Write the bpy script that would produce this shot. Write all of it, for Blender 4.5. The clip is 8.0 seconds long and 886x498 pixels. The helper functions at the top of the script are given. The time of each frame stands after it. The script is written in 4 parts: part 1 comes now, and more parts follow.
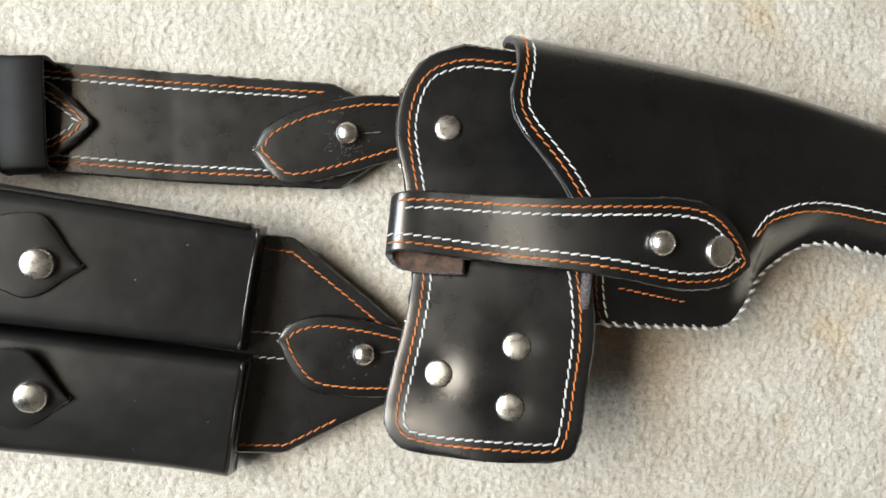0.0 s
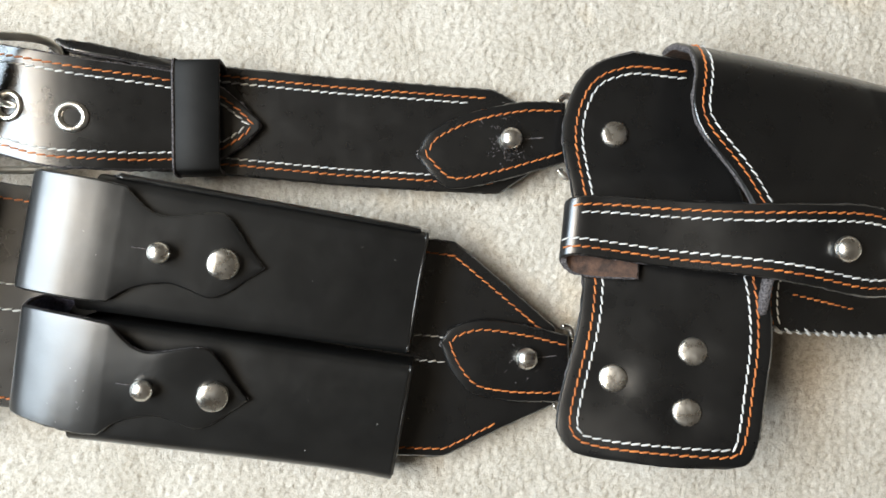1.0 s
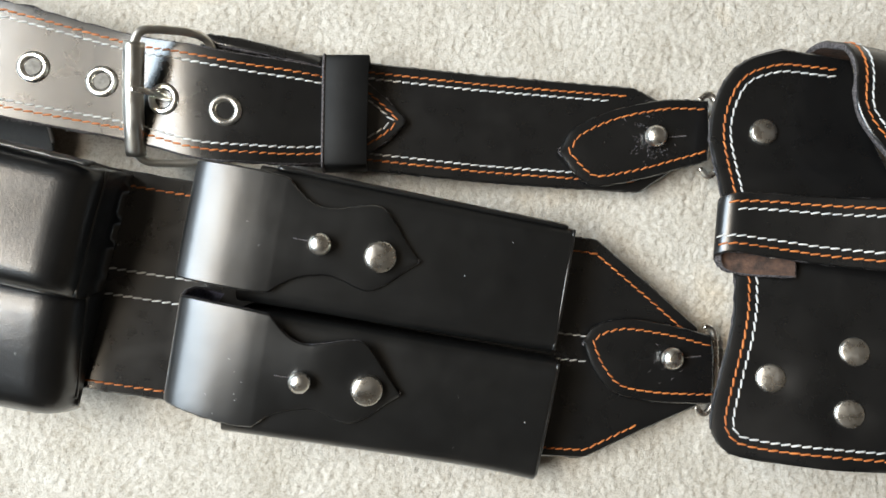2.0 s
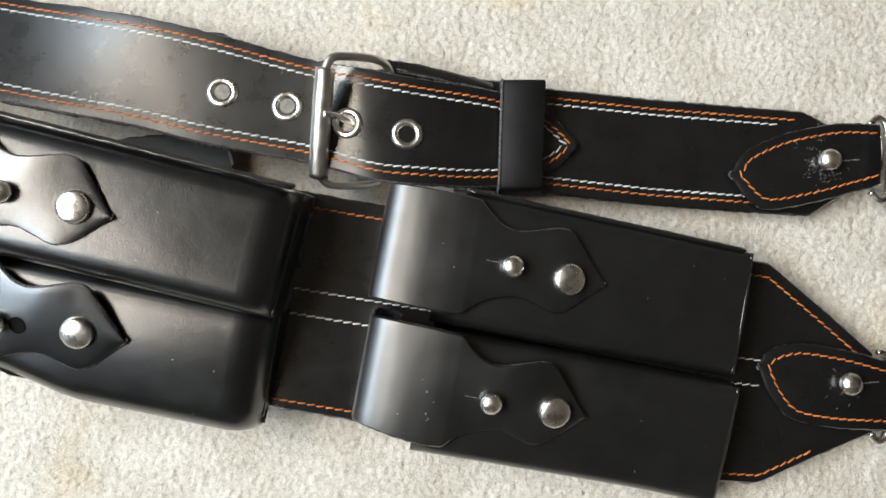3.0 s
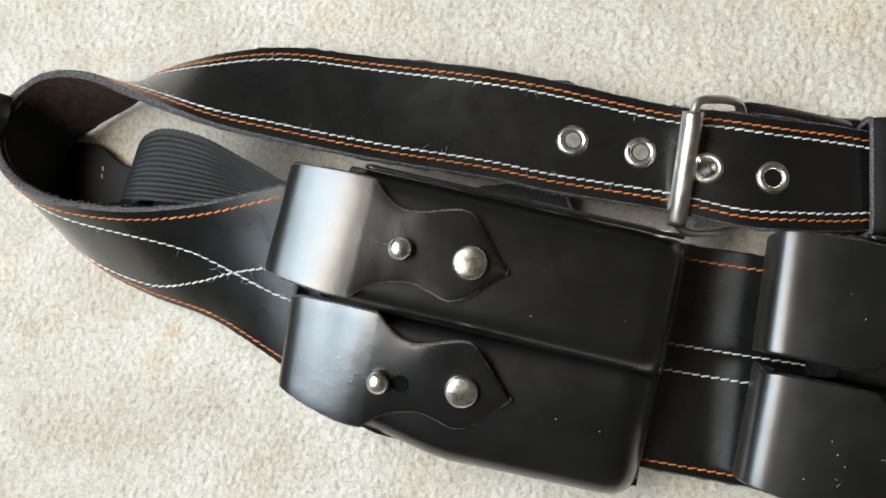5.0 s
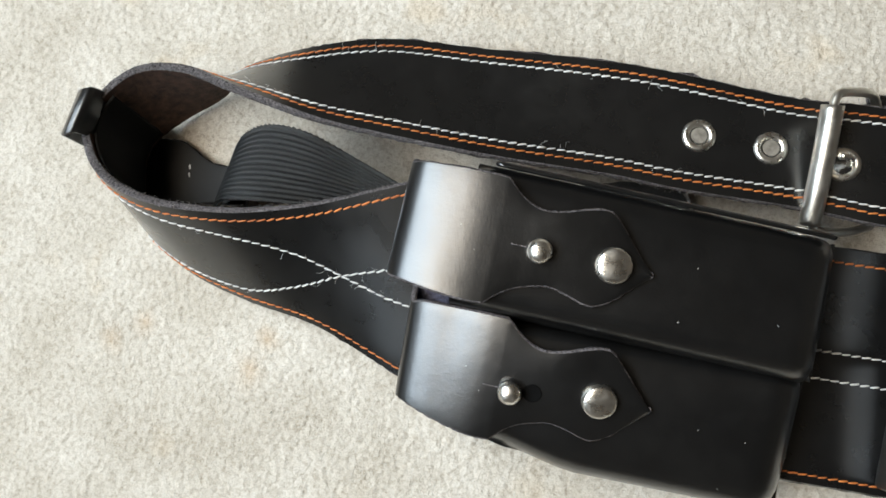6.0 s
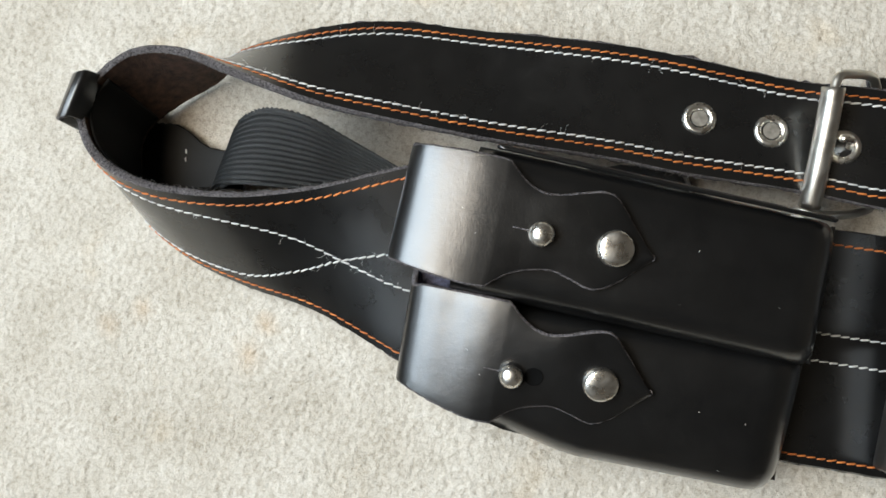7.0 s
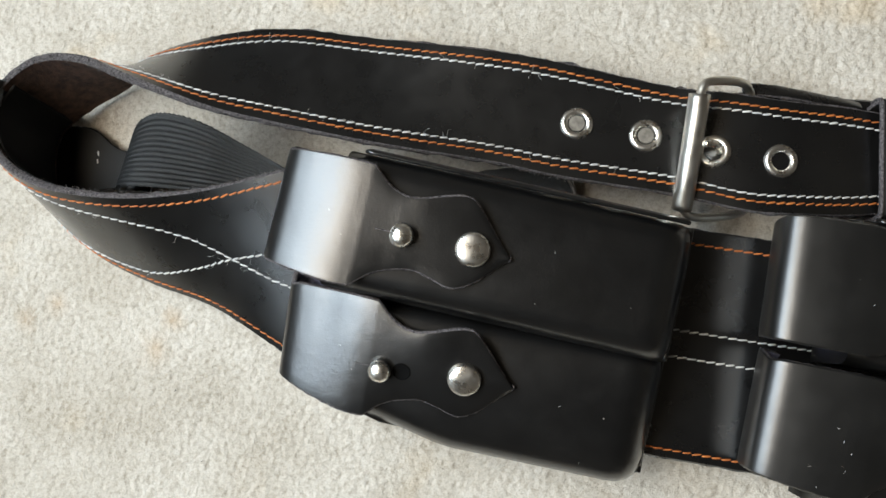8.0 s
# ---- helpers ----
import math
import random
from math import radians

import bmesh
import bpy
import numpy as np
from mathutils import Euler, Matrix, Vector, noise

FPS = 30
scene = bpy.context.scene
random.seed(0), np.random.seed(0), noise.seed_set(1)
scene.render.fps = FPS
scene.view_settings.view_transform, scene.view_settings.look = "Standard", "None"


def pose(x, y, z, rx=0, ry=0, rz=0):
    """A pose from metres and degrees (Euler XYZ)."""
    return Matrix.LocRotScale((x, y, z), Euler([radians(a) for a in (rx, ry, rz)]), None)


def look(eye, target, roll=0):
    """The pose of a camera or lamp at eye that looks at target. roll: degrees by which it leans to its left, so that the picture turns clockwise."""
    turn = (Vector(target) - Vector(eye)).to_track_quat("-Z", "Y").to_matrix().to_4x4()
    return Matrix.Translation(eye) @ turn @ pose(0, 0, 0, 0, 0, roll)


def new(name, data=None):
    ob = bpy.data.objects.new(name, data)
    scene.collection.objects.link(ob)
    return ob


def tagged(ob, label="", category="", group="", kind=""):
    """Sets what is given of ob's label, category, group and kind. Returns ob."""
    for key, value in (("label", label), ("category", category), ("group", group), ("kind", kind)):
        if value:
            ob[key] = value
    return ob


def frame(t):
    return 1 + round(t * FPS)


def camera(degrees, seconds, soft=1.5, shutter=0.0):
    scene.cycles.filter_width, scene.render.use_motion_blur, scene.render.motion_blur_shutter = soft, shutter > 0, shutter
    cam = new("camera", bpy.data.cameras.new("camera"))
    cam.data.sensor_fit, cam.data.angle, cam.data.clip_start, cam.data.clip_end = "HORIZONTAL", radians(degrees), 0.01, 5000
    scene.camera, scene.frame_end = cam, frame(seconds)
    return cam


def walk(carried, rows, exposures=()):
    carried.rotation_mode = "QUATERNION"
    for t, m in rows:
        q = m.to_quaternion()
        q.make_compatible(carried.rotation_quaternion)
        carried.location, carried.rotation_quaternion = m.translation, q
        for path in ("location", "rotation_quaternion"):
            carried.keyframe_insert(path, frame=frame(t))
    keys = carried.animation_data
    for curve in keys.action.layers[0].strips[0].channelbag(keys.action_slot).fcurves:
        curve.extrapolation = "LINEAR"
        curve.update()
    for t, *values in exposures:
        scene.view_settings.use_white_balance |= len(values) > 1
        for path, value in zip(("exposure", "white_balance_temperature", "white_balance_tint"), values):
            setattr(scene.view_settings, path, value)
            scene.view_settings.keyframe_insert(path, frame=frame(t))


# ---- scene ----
cam = camera(64.0, 8.0, soft=1.6)
PATH = [
    (0, -0.0049, -0.0011, 0.3129, -0.62, -3.92, 0.13),
    (0.5, -0.0345, -0.0020, 0.3147, -0.22, -3.45, 0.55),
    (1, -0.0694, -0.0050, 0.3105, 0.38, -3.27, 0.67),
    (1.2, -0.0839, -0.0066, 0.3089, 0.45, -3.35, 0.73),
    (2.3, -0.1386, -0.0168, 0.3059, 2.28, -1.35, 1.48),
    (2.5, -0.1528, -0.0170, 0.3067, 2.36, -0.99, 1.55),
    (3, -0.1829, -0.0154, 0.3078, 3.38, 0.03, 1.76),
    (3.5, -0.2174, -0.0247, 0.2998, 5.30, 1.01, 2.15),
    (4, -0.2452, -0.0237, 0.2979, 5.91, 3.21, 1.88),
    (4.5, -0.2721, -0.0138, 0.2996, 5.97, 4.23, 1.30),
    (5, -0.2994, -0.0115, 0.3026, 6.23, 5.28, 1.23),
    (5.2, -0.3062, -0.0121, 0.3040, 6.67, 5.79, 1.38),
    (6.3, -0.3558, -0.0083, 0.2906, 5.58, 4.17, 0.80),
    (6.5, -0.3561, -0.0098, 0.2906, 5.42, 3.91, 0.78),
    (7, -0.3513, -0.0104, 0.2920, 4.94, 4.17, 0.68),
    (7.5, -0.3303, -0.0093, 0.2955, 4.45, 4.88, 0.76),
    (8, -0.3004, -0.0088, 0.2988, 4.58, 5.32, 1.01),
]
EXPOSURES = [(0.0, 0.30, 6580, 10), (1.0, 0.26, 6480, 10), (2.5, 0.08, 6470, 10), (3.5, 0.05, 6500, 10), (4.5, -0.08, 6500, 10), (5.0, -0.15, 6520, 10), (6.5, -0.24, 6540, 10), (8.0, -0.30, 6540, 10)]
walk(cam, [(t, pose(x, y, z, rx, ry, rz)) for t, x, y, z, rx, ry, rz in PATH], EXPOSURES)

# ---- light: a daylit room with one large window ----
world = bpy.data.worlds.new("sky")
scene.world = world
world.use_nodes = True
sky = world.node_tree.nodes.new("ShaderNodeTexSky")
sky.sky_type, sky.sun_disc = "NISHITA", False
sky.sun_elevation, sky.sun_rotation = radians(38), radians(60)
world.node_tree.links.new(sky.outputs[0], world.node_tree.nodes["Background"].inputs[0])
world.node_tree.nodes["Background"].inputs[1].default_value = 0.12
scene.view_settings.exposure = 0.0


def area_lamp(name, eye, target, size_x, size_y, watts, colour):
    data = bpy.data.lights.new(name, "AREA")
    data.shape, data.size, data.size_y, data.energy, data.color = "RECTANGLE", size_x, size_y, watts, colour
    ob = new(name, data)
    ob.matrix_world = look(eye, target)
    return ob


# two added area lamps stand in for the window light: cool below, warm above
area_lamp("window_daylight_lower", (-1.20, 0.10, 1.04), (-0.10, 0.10, 0.56), 1.4, 0.52, 42, (0.73, 0.88, 1.0))
area_lamp("window_daylight_upper", (-1.10, 0.10, 1.50), (0.0, 0.10, 1.02), 1.4, 0.46, 33, (1.0, 0.86, 0.67))


# ---- materials ----
def material(name, base, rough, metal=0.0, spec=0.5):
    m = bpy.data.materials.new(name)
    m.use_nodes = True
    b = m.node_tree.nodes["Principled BSDF"]
    b.inputs["Base Color"].default_value = (*base, 1)
    b.inputs["Roughness"].default_value = rough
    b.inputs["Metallic"].default_value = metal
    b.inputs["Specular IOR Level"].default_value = spec
    return m


def node(m, kind, **sets):
    n = m.node_tree.nodes.new(kind)
    for key, value in sets.items():
        n.inputs[key].default_value = value
    return n


def link(m, a, b):
    m.node_tree.links.new(a, b)


def grain(m, layers):
    """Adds bumps of (scale, strength, depth) on the object's own coordinates, one over the other."""
    tc = node(m, "ShaderNodeTexCoord")
    last = None
    for scale, strength, depth in layers:
        n = node(m, "ShaderNodeTexNoise", Scale=scale, Detail=4.0, Roughness=0.6)
        link(m, tc.outputs["Object"], n.inputs["Vector"])
        b = node(m, "ShaderNodeBump", Strength=strength, Distance=depth)
        link(m, n.outputs["Fac"], b.inputs["Height"])
        if last:
            link(m, last.outputs[0], b.inputs["Normal"])
        last = b
    for socket in ("Normal", "Coat Normal"):
        link(m, last.outputs[0], m.node_tree.nodes["Principled BSDF"].inputs[socket])
    return m


def vary(m, socket, scale, low, high, detail=4.0, edges=(0.3, 0.7)):
    """Lets a noise of that scale drive a colour or a value between low and high."""
    tc = node(m, "ShaderNodeTexCoord")
    n = node(m, "ShaderNodeTexNoise", Scale=scale, Detail=detail, Roughness=0.6)
    link(m, tc.outputs["Object"], n.inputs["Vector"])
    r = node(m, "ShaderNodeValToRGB")
    r.color_ramp.elements[0].position, r.color_ramp.elements[1].position = edges
    for e, v in zip(r.color_ramp.elements, (low, high)):
        e.color = (*v, 1) if isinstance(v, tuple) else (v, v, v, 1)
    link(m, n.outputs["Fac"], r.inputs[0])
    link(m, r.outputs[0], m.node_tree.nodes["Principled BSDF"].inputs[socket])
    return m


def finish(m, weight, rough):
    """A clear finish over the leather."""
    b = m.node_tree.nodes["Principled BSDF"]
    b.inputs["Coat Weight"].default_value = weight
    b.inputs["Coat Roughness"].default_value = rough
    b.inputs["Coat IOR"].default_value = 1.5


def stain_and_shade(m, scale, tint, edges):
    """Multiplies the base colour by a tint in loose patches: brown stains, or shade painted between tufts."""
    b = m.node_tree.nodes["Principled BSDF"]
    base = b.inputs["Base Color"].links[0].from_socket
    tc = node(m, "ShaderNodeTexCoord")
    n = node(m, "ShaderNodeTexNoise", Scale=scale, Detail=3.0, Roughness=0.55)
    link(m, tc.outputs["Object"], n.inputs["Vector"])
    r = node(m, "ShaderNodeValToRGB")
    r.color_ramp.elements[0].position, r.color_ramp.elements[1].position = edges
    r.color_ramp.elements[0].color, r.color_ramp.elements[1].color = (1, 1, 1, 1), (*tint, 1)
    link(m, n.outputs["Fac"], r.inputs[0])
    mix = m.node_tree.nodes.new("ShaderNodeMix")
    mix.data_type, mix.blend_type = "RGBA", "MULTIPLY"
    mix.inputs[0].default_value = 1.0
    link(m, base, mix.inputs[6])
    link(m, r.outputs[0], mix.inputs[7])
    link(m, mix.outputs[2], b.inputs["Base Color"])


def smudge(m, x, y, radius, tint):
    """A soft ragged smudge of its own round one place on the floor."""
    b = m.node_tree.nodes["Principled BSDF"]
    base = b.inputs["Base Color"].links[0].from_socket
    tc = node(m, "ShaderNodeTexCoord")
    n = node(m, "ShaderNodeTexNoise", Scale=90.0, Detail=4.0)
    link(m, tc.outputs["Object"], n.inputs["Vector"])
    far = node(m, "ShaderNodeVectorMath")
    far.operation = "DISTANCE"
    far.inputs[1].default_value = (x, y, 0.0)
    link(m, tc.outputs["Object"], far.inputs[0])
    ragged = node(m, "ShaderNodeMath")
    ragged.operation = "MULTIPLY_ADD"
    link(m, n.outputs["Fac"], ragged.inputs[0])
    ragged.inputs[1].default_value = radius * 1.6
    link(m, far.outputs["Value"], ragged.inputs[2])
    r = node(m, "ShaderNodeValToRGB")
    r.color_ramp.elements[0].position, r.color_ramp.elements[1].position = radius * 0.7, radius * 1.9
    r.color_ramp.elements[0].color, r.color_ramp.elements[1].color = (*tint, 1), (1, 1, 1, 1)
    link(m, ragged.outputs[0], r.inputs[0])
    mix = m.node_tree.nodes.new("ShaderNodeMix")
    mix.data_type, mix.blend_type = "RGBA", "MULTIPLY"
    mix.inputs[0].default_value = 1.0
    link(m, base, mix.inputs[6])
    link(m, r.outputs[0], mix.inputs[7])
    link(m, mix.outputs[2], b.inputs["Base Color"])


LEATHER = material("black_leather", (0.008, 0.008, 0.008), 0.36, 0.0, 0.4)
vary(LEATHER, "Base Color", 60, (0.0038, 0.0038, 0.0040), (0.0062, 0.0061, 0.0060))
vary(LEATHER, "Roughness", 90, 0.24, 0.36)
finish(LEATHER, 0.9, 0.24)
grain(LEATHER, [(2200, 0.22, 0.00007), (35, 0.06, 0.002)])
SOFT = material("black_softer_leather", (0.016, 0.016, 0.017), 0.42, 0.0, 0.4)
vary(SOFT, "Base Color", 45, (0.0028, 0.0029, 0.0032), (0.0050, 0.0050, 0.0050))
vary(SOFT, "Roughness", 70, 0.28, 0.40)
finish(SOFT, 1.0, 0.24)
grain(SOFT, [(1300, 0.28, 0.0002), (30, 0.10, 0.003)])
WORN = material("worn_black_leather", (0.007, 0.007, 0.007), 0.42, 0.0, 0.45)
vary(WORN, "Base Color", 50, (0.0045, 0.0046, 0.0047), (0.0080, 0.0079, 0.0076))
vary(WORN, "Roughness", 60, 0.32, 0.46)
finish(WORN, 0.9, 0.31)
grain(WORN, [(1900, 0.25, 0.0001), (30, 0.10, 0.003)])
MATTE = material("matte_black_leather", (0.008, 0.008, 0.008), 0.6, 0.0, 0.18)
vary(MATTE, "Base Color", 70, (0.005, 0.005, 0.005), (0.010, 0.0098, 0.0095))
grain(MATTE, [(1500, 0.30, 0.00015)])
RAW_EDGE = material("cut_leather_edge", (0.06, 0.055, 0.06), 0.95, 0.0, 0.1)
vary(RAW_EDGE, "Base Color", 1300, (0.014, 0.013, 0.015), (0.19, 0.175, 0.18))
grain(RAW_EDGE, [(1600, 0.7, 0.001)])
RIM = material("pale_leather_rim", (0.12, 0.105, 0.095), 0.6)
vary(RIM, "Base Color", 400, (0.045, 0.04, 0.036), (0.11, 0.098, 0.088))
HOLE = material("grey_lining", (0.30, 0.28, 0.25), 0.6)
vary(HOLE, "Base Color", 500, (0.10, 0.09, 0.075), (0.22, 0.20, 0.17))
# near-black colour stands in for the shade inside a hole
HOLE_SHADE = material("hole_shade_black", (0.002, 0.002, 0.002), 0.9, 0.0, 0.1)
FLESH = material("leather_flesh_side", (0.03, 0.02, 0.016), 0.85)
vary(FLESH, "Base Color", 300, (0.026, 0.016, 0.012), (0.11, 0.058, 0.038))
grain(FLESH, [(1400, 0.5, 0.001)])
SUEDE = material("blue_black_suede_lining", (0.03, 0.03, 0.06), 0.95)
vary(SUEDE, "Base Color", 600, (0.05, 0.05, 0.075), (0.22, 0.22, 0.32))
grain(SUEDE, [(1500, 0.7, 0.001)])
ORANGE = material("orange_thread", (0.58, 0.16, 0.035), 0.6)
vary(ORANGE, "Base Color", 160, (0.30, 0.080, 0.018), (0.62, 0.20, 0.045))
WHITE = material("white_thread", (0.72, 0.72, 0.70), 0.6)
vary(WHITE, "Base Color", 160, (0.36, 0.36, 0.36), (0.70, 0.70, 0.68))
NICKEL = material("nickel", (0.86, 0.83, 0.77), 0.2, 1.0)
vary(NICKEL, "Roughness", 250, 0.20, 0.38)
grain(NICKEL, [(300, 0.05, 0.0006)])
STEEL = material("dull_steel", (0.62, 0.60, 0.55), 0.28, 1.0)
vary(STEEL, "Roughness", 300, 0.28, 0.46)
FIBRE = material("frayed_fibre", (0.2, 0.19, 0.19), 0.9, 0.0, 0.1)
vary(FIBRE, "Base Color", 300, (0.06, 0.055, 0.055), (0.30, 0.28, 0.27))
ELASTIC = material("black_elastic_webbing", (0.016, 0.018, 0.019), 0.45, 0.0, 0.5)
vary(ELASTIC, "Base Color", 700, (0.003, 0.0035, 0.004), (0.013, 0.015, 0.016))
grain(ELASTIC, [(2600, 0.5, 0.0008)])
CARPET = material("cream_carpet", (0.6, 0.56, 0.48), 1.0, 0.0, 0.1)
vary(CARPET, "Base Color", 26, (0.525, 0.485, 0.42), (0.64, 0.605, 0.545), 8.0, (0.35, 0.65))
# two fine layers paint the shade in the gaps between tufts
stain_and_shade(CARPET, 520, (0.80, 0.78, 0.75), (0.46, 0.66))
stain_and_shade(CARPET, 1300, (0.86, 0.85, 0.83), (0.48, 0.62))
# real brownish discolouring of the carpet
stain_and_shade(CARPET, 14, (1.0, 0.90, 0.76), (0.60, 0.72))
for x, y, size in ((-0.4540, -0.0298, 0.0070), (-0.4473, -0.0180, 0.0060), (-0.5152, -0.0191, 0.0060), (-0.5009, -0.0118, 0.0050)):
    smudge(CARPET, x, y, size, (0.86, 0.74, 0.62))
grain(CARPET, [(1500, 0.5, 0.0015), (420, 0.3, 0.003)])
# colour of the unseen room, kept dark so the leather mirrors little light
SURROUND = material("dark_surround", (0.5, 0.46, 0.4), 0.8)
vary(SURROUND, "Base Color", 3, (0.10, 0.085, 0.068), (0.135, 0.115, 0.095))
WOODWORK = material("white_woodwork", (0.8, 0.8, 0.78), 0.4)


# ---- shaping ----
def thing(name, at, label, category, group="", kind=""):
    ob = new(name)
    ob.empty_display_size = 0.01
    ob.location = at
    return tagged(ob, label, category, group, kind)


def mesh_of(name, verts, faces, mats, slots=None, smooth=True):
    me = bpy.data.meshes.new(name)
    me.from_pydata([tuple(map(float, v)) for v in verts], [], faces)
    for m in mats:
        me.materials.append(m)
    if slots is not None:
        me.polygons.foreach_set("material_index", slots)
    if smooth:
        me.polygons.foreach_set("use_smooth", [True] * len(me.polygons))
    me.update()
    return me


def put(name, me, parent, label=""):
    """Links a mesh, given in the world's places, as a part of parent (a thing, or a part of one)."""
    ob = new(name, me)
    ob.parent = parent
    ob.matrix_parent_inverse = Matrix.Translation(-parent.location)
    return tagged(ob, label)


def spline(points, n):
    """n + 1 places along a Catmull-Rom curve through points, with even steps per point."""
    p = np.array(points, float)
    p = np.vstack([2 * p[0] - p[1], p, 2 * p[-1] - p[-2]])
    u = np.linspace(0, len(points) - 1, n + 1)
    i = np.minimum(u.astype(int), len(points) - 2)
    f = (u - i)[:, None]
    a, b, c, d = p[i], p[i + 1], p[i + 2], p[i + 3]
    return 0.5 * (2 * b + (c - a) * f + (2 * a - 5 * b + 4 * c - d) * f ** 2 + (3 * b - a - 3 * c + d) * f ** 3)


def straight(points, n):
    """n + 1 places along straight runs between points, with even steps of length."""
    p = np.array(points, float)
    s = np.concatenate([[0], np.cumsum(np.linalg.norm(np.diff(p, axis=0), axis=1))])
    return np.stack([np.interp(np.linspace(0, 1, n + 1), s / s[-1], p[:, k]) for k in range(3)], 1)


def loft(low, high, nu, nv, bulge=None, curve=spline):
    """A grid of places between two edge curves. bulge(u, v): lift along z."""
    a, b = curve(low, nu), curve(high, nu)
    v = np.linspace(0, 1, nv + 1)
    g = a[:, None, :] * (1 - v)[None, :, None] + b[:, None, :] * v[None, :, None]
    if bulge:
        for i in range(nu + 1):
            for j in range(nv + 1):
                g[i, j, 2] += bulge(i / nu, v[j])
    return g


def normals(g):
    du, dv = np.gradient(g, axis=0), np.gradient(g, axis=1)
    n = np.cross(du, dv)
    return n / np.maximum(np.linalg.norm(n, axis=2, keepdims=True), 1e-12)


def sheet(name, g, thick, mats=(None, None, None), rough_edge=0.00015, pale=False):
    """A leather sheet whose upper face is the grid g: rounded, slightly uneven cut edges and an underside."""
    n = normals(g)
    nu, nv = g.shape[0] - 1, g.shape[1] - 1
    ring = [(i, 0) for i in range(nu)] + [(nu, j) for j in range(nv)] + [(i, nv) for i in range(nu, 0, -1)] + [(0, j) for j in range(nv, 0, -1)]
    top, low = g.copy(), g - n * thick
    centre = {}
    for i, j in ring:
        ii, jj = min(max(i, 1), nu - 1), min(max(j, 1), nv - 1)
        inward = g[ii, jj] - g[i, j]
        size = np.linalg.norm(inward)
        inward = inward / size * min(0.0006, size * 0.6) if size > 1e-9 else inward * 0
        centre[i, j] = inward
        top[i, j] = g[i, j] + inward - n[i, j] * thick * 0.05
        low[i, j] = low[i, j] + inward
    verts = list(top.reshape(-1, 3)) + list(low.reshape(-1, 3))
    at = lambda i, j, side: side * (nu + 1) * (nv + 1) + i * (nv + 1) + j
    faces, slots = [], []
    for i in range(nu):
        for j in range(nv):
            faces.append((at(i, j, 0), at(i + 1, j, 0), at(i + 1, j + 1, 0), at(i, j + 1, 0)))
            faces.append((at(i, j, 1), at(i, j + 1, 1), at(i + 1, j + 1, 1), at(i + 1, j, 1)))
            slots += [0, 2]
    rims = []
    for depth in (0.0, 0.25, 0.75, 1.0):
        start = len(verts)
        for i, j in ring:
            if depth in (0.0, 1.0):
                verts.append((low if depth else top)[i, j])
            else:
                verts.append(g[i, j] - n[i, j] * thick * depth + np.random.normal(0, rough_edge, 3) - 0.15 * centre[i, j])
        rims.append(start)
    m = len(ring)
    for k in range(m):
        q = (k + 1) % m
        faces += [(rims[e] + k, rims[e + 1] + k, rims[e + 1] + q, rims[e] + q) for e in range(3)]
        slots += [1 if pale else 0, 1, 1]
    return mesh_of(name, verts, faces, [mats[0] or LEATHER, mats[1] or RAW_EDGE, mats[2] or FLESH], slots)


def on(g, x, y):
    """The height of the grid g under (x, y), and its normal."""
    d = (g[..., 0] - x) ** 2 + (g[..., 1] - y) ** 2
    k = np.argsort(d.ravel())[:4]
    w = 1 / (d.ravel()[k] + 1e-9)
    w /= w.sum()
    n = (normals(g).reshape(-1, 3)[k] * w[:, None]).sum(0)
    return float((g[..., 2].ravel()[k] * w).sum()), n / np.linalg.norm(n)


def inset(line, d):
    """A plan polyline moved to its left by d."""
    p = np.array(line, float)[:, :2]
    t = np.gradient(p, axis=0)
    t /= np.maximum(np.linalg.norm(t, axis=1, keepdims=True), 1e-9)
    return p + np.stack([-t[:, 1], t[:, 0]], 1) * d


def on_grid(g, line):
    """Lays a plan polyline on the grid: places and normals."""
    n = normals(g).reshape(-1, 3)
    xy, z = g[..., :2].reshape(-1, 2), g[..., 2].ravel()
    out, nor = [], []
    for p in np.array(line)[:, :2]:
        d = ((xy - p) ** 2).sum(1)
        k = np.argpartition(d, 4)[:4]
        w = 1 / (d[k] + 1e-9)
        w /= w.sum()
        out.append((p[0], p[1], (z[k] * w).sum()))
        m = (n[k] * w[:, None]).sum(0)
        nor.append(m / np.linalg.norm(m))
    return np.array(out), np.array(nor)


def along(g, path, n=160):
    """Places and normals on the grid along (u, v) points, both from 0 to 1."""
    nn = normals(g)
    nu, nv = g.shape[0] - 1, g.shape[1] - 1
    out, nor = [], []
    for u, v in spline(path, n):
        a, b = min(max(u * nu, 0), nu - 1e-6), min(max(v * nv, 0), nv - 1e-6)
        i, j = int(a), int(b)
        f, h = a - i, b - j
        mix = lambda q: q[i, j] * (1 - f) * (1 - h) + q[i + 1, j] * f * (1 - h) + q[i, j + 1] * (1 - f) * h + q[i + 1, j + 1] * f * h
        out.append(mix(g))
        nor.append(mix(nn))
    return np.array(out), np.array(nor)


def edge_row(g, side, d, u0=0.0, u1=1.0):
    """Places and normals on the grid at the distance d from its low (0) or high (1) edge."""
    nu = g.shape[0] - 1
    width = np.linalg.norm(g[:, -1] - g[:, 0], axis=1)
    path = []
    for u in np.linspace(u0, u1, 60):
        w = max(np.interp(u * nu, np.arange(nu + 1), width), 1e-4)
        v = min(d / w, 0.5)
        path.append((u, 1 - v if side else v))
    return along(g, path, 240)


CAPSULE = [(-0.5, 0.45, -0.25), (-0.44, 0.8, 0.1), (-0.2, 1.0, 0.45), (0.2, 1.0, 0.45), (0.44, 0.8, 0.1), (0.5, 0.45, -0.25)]


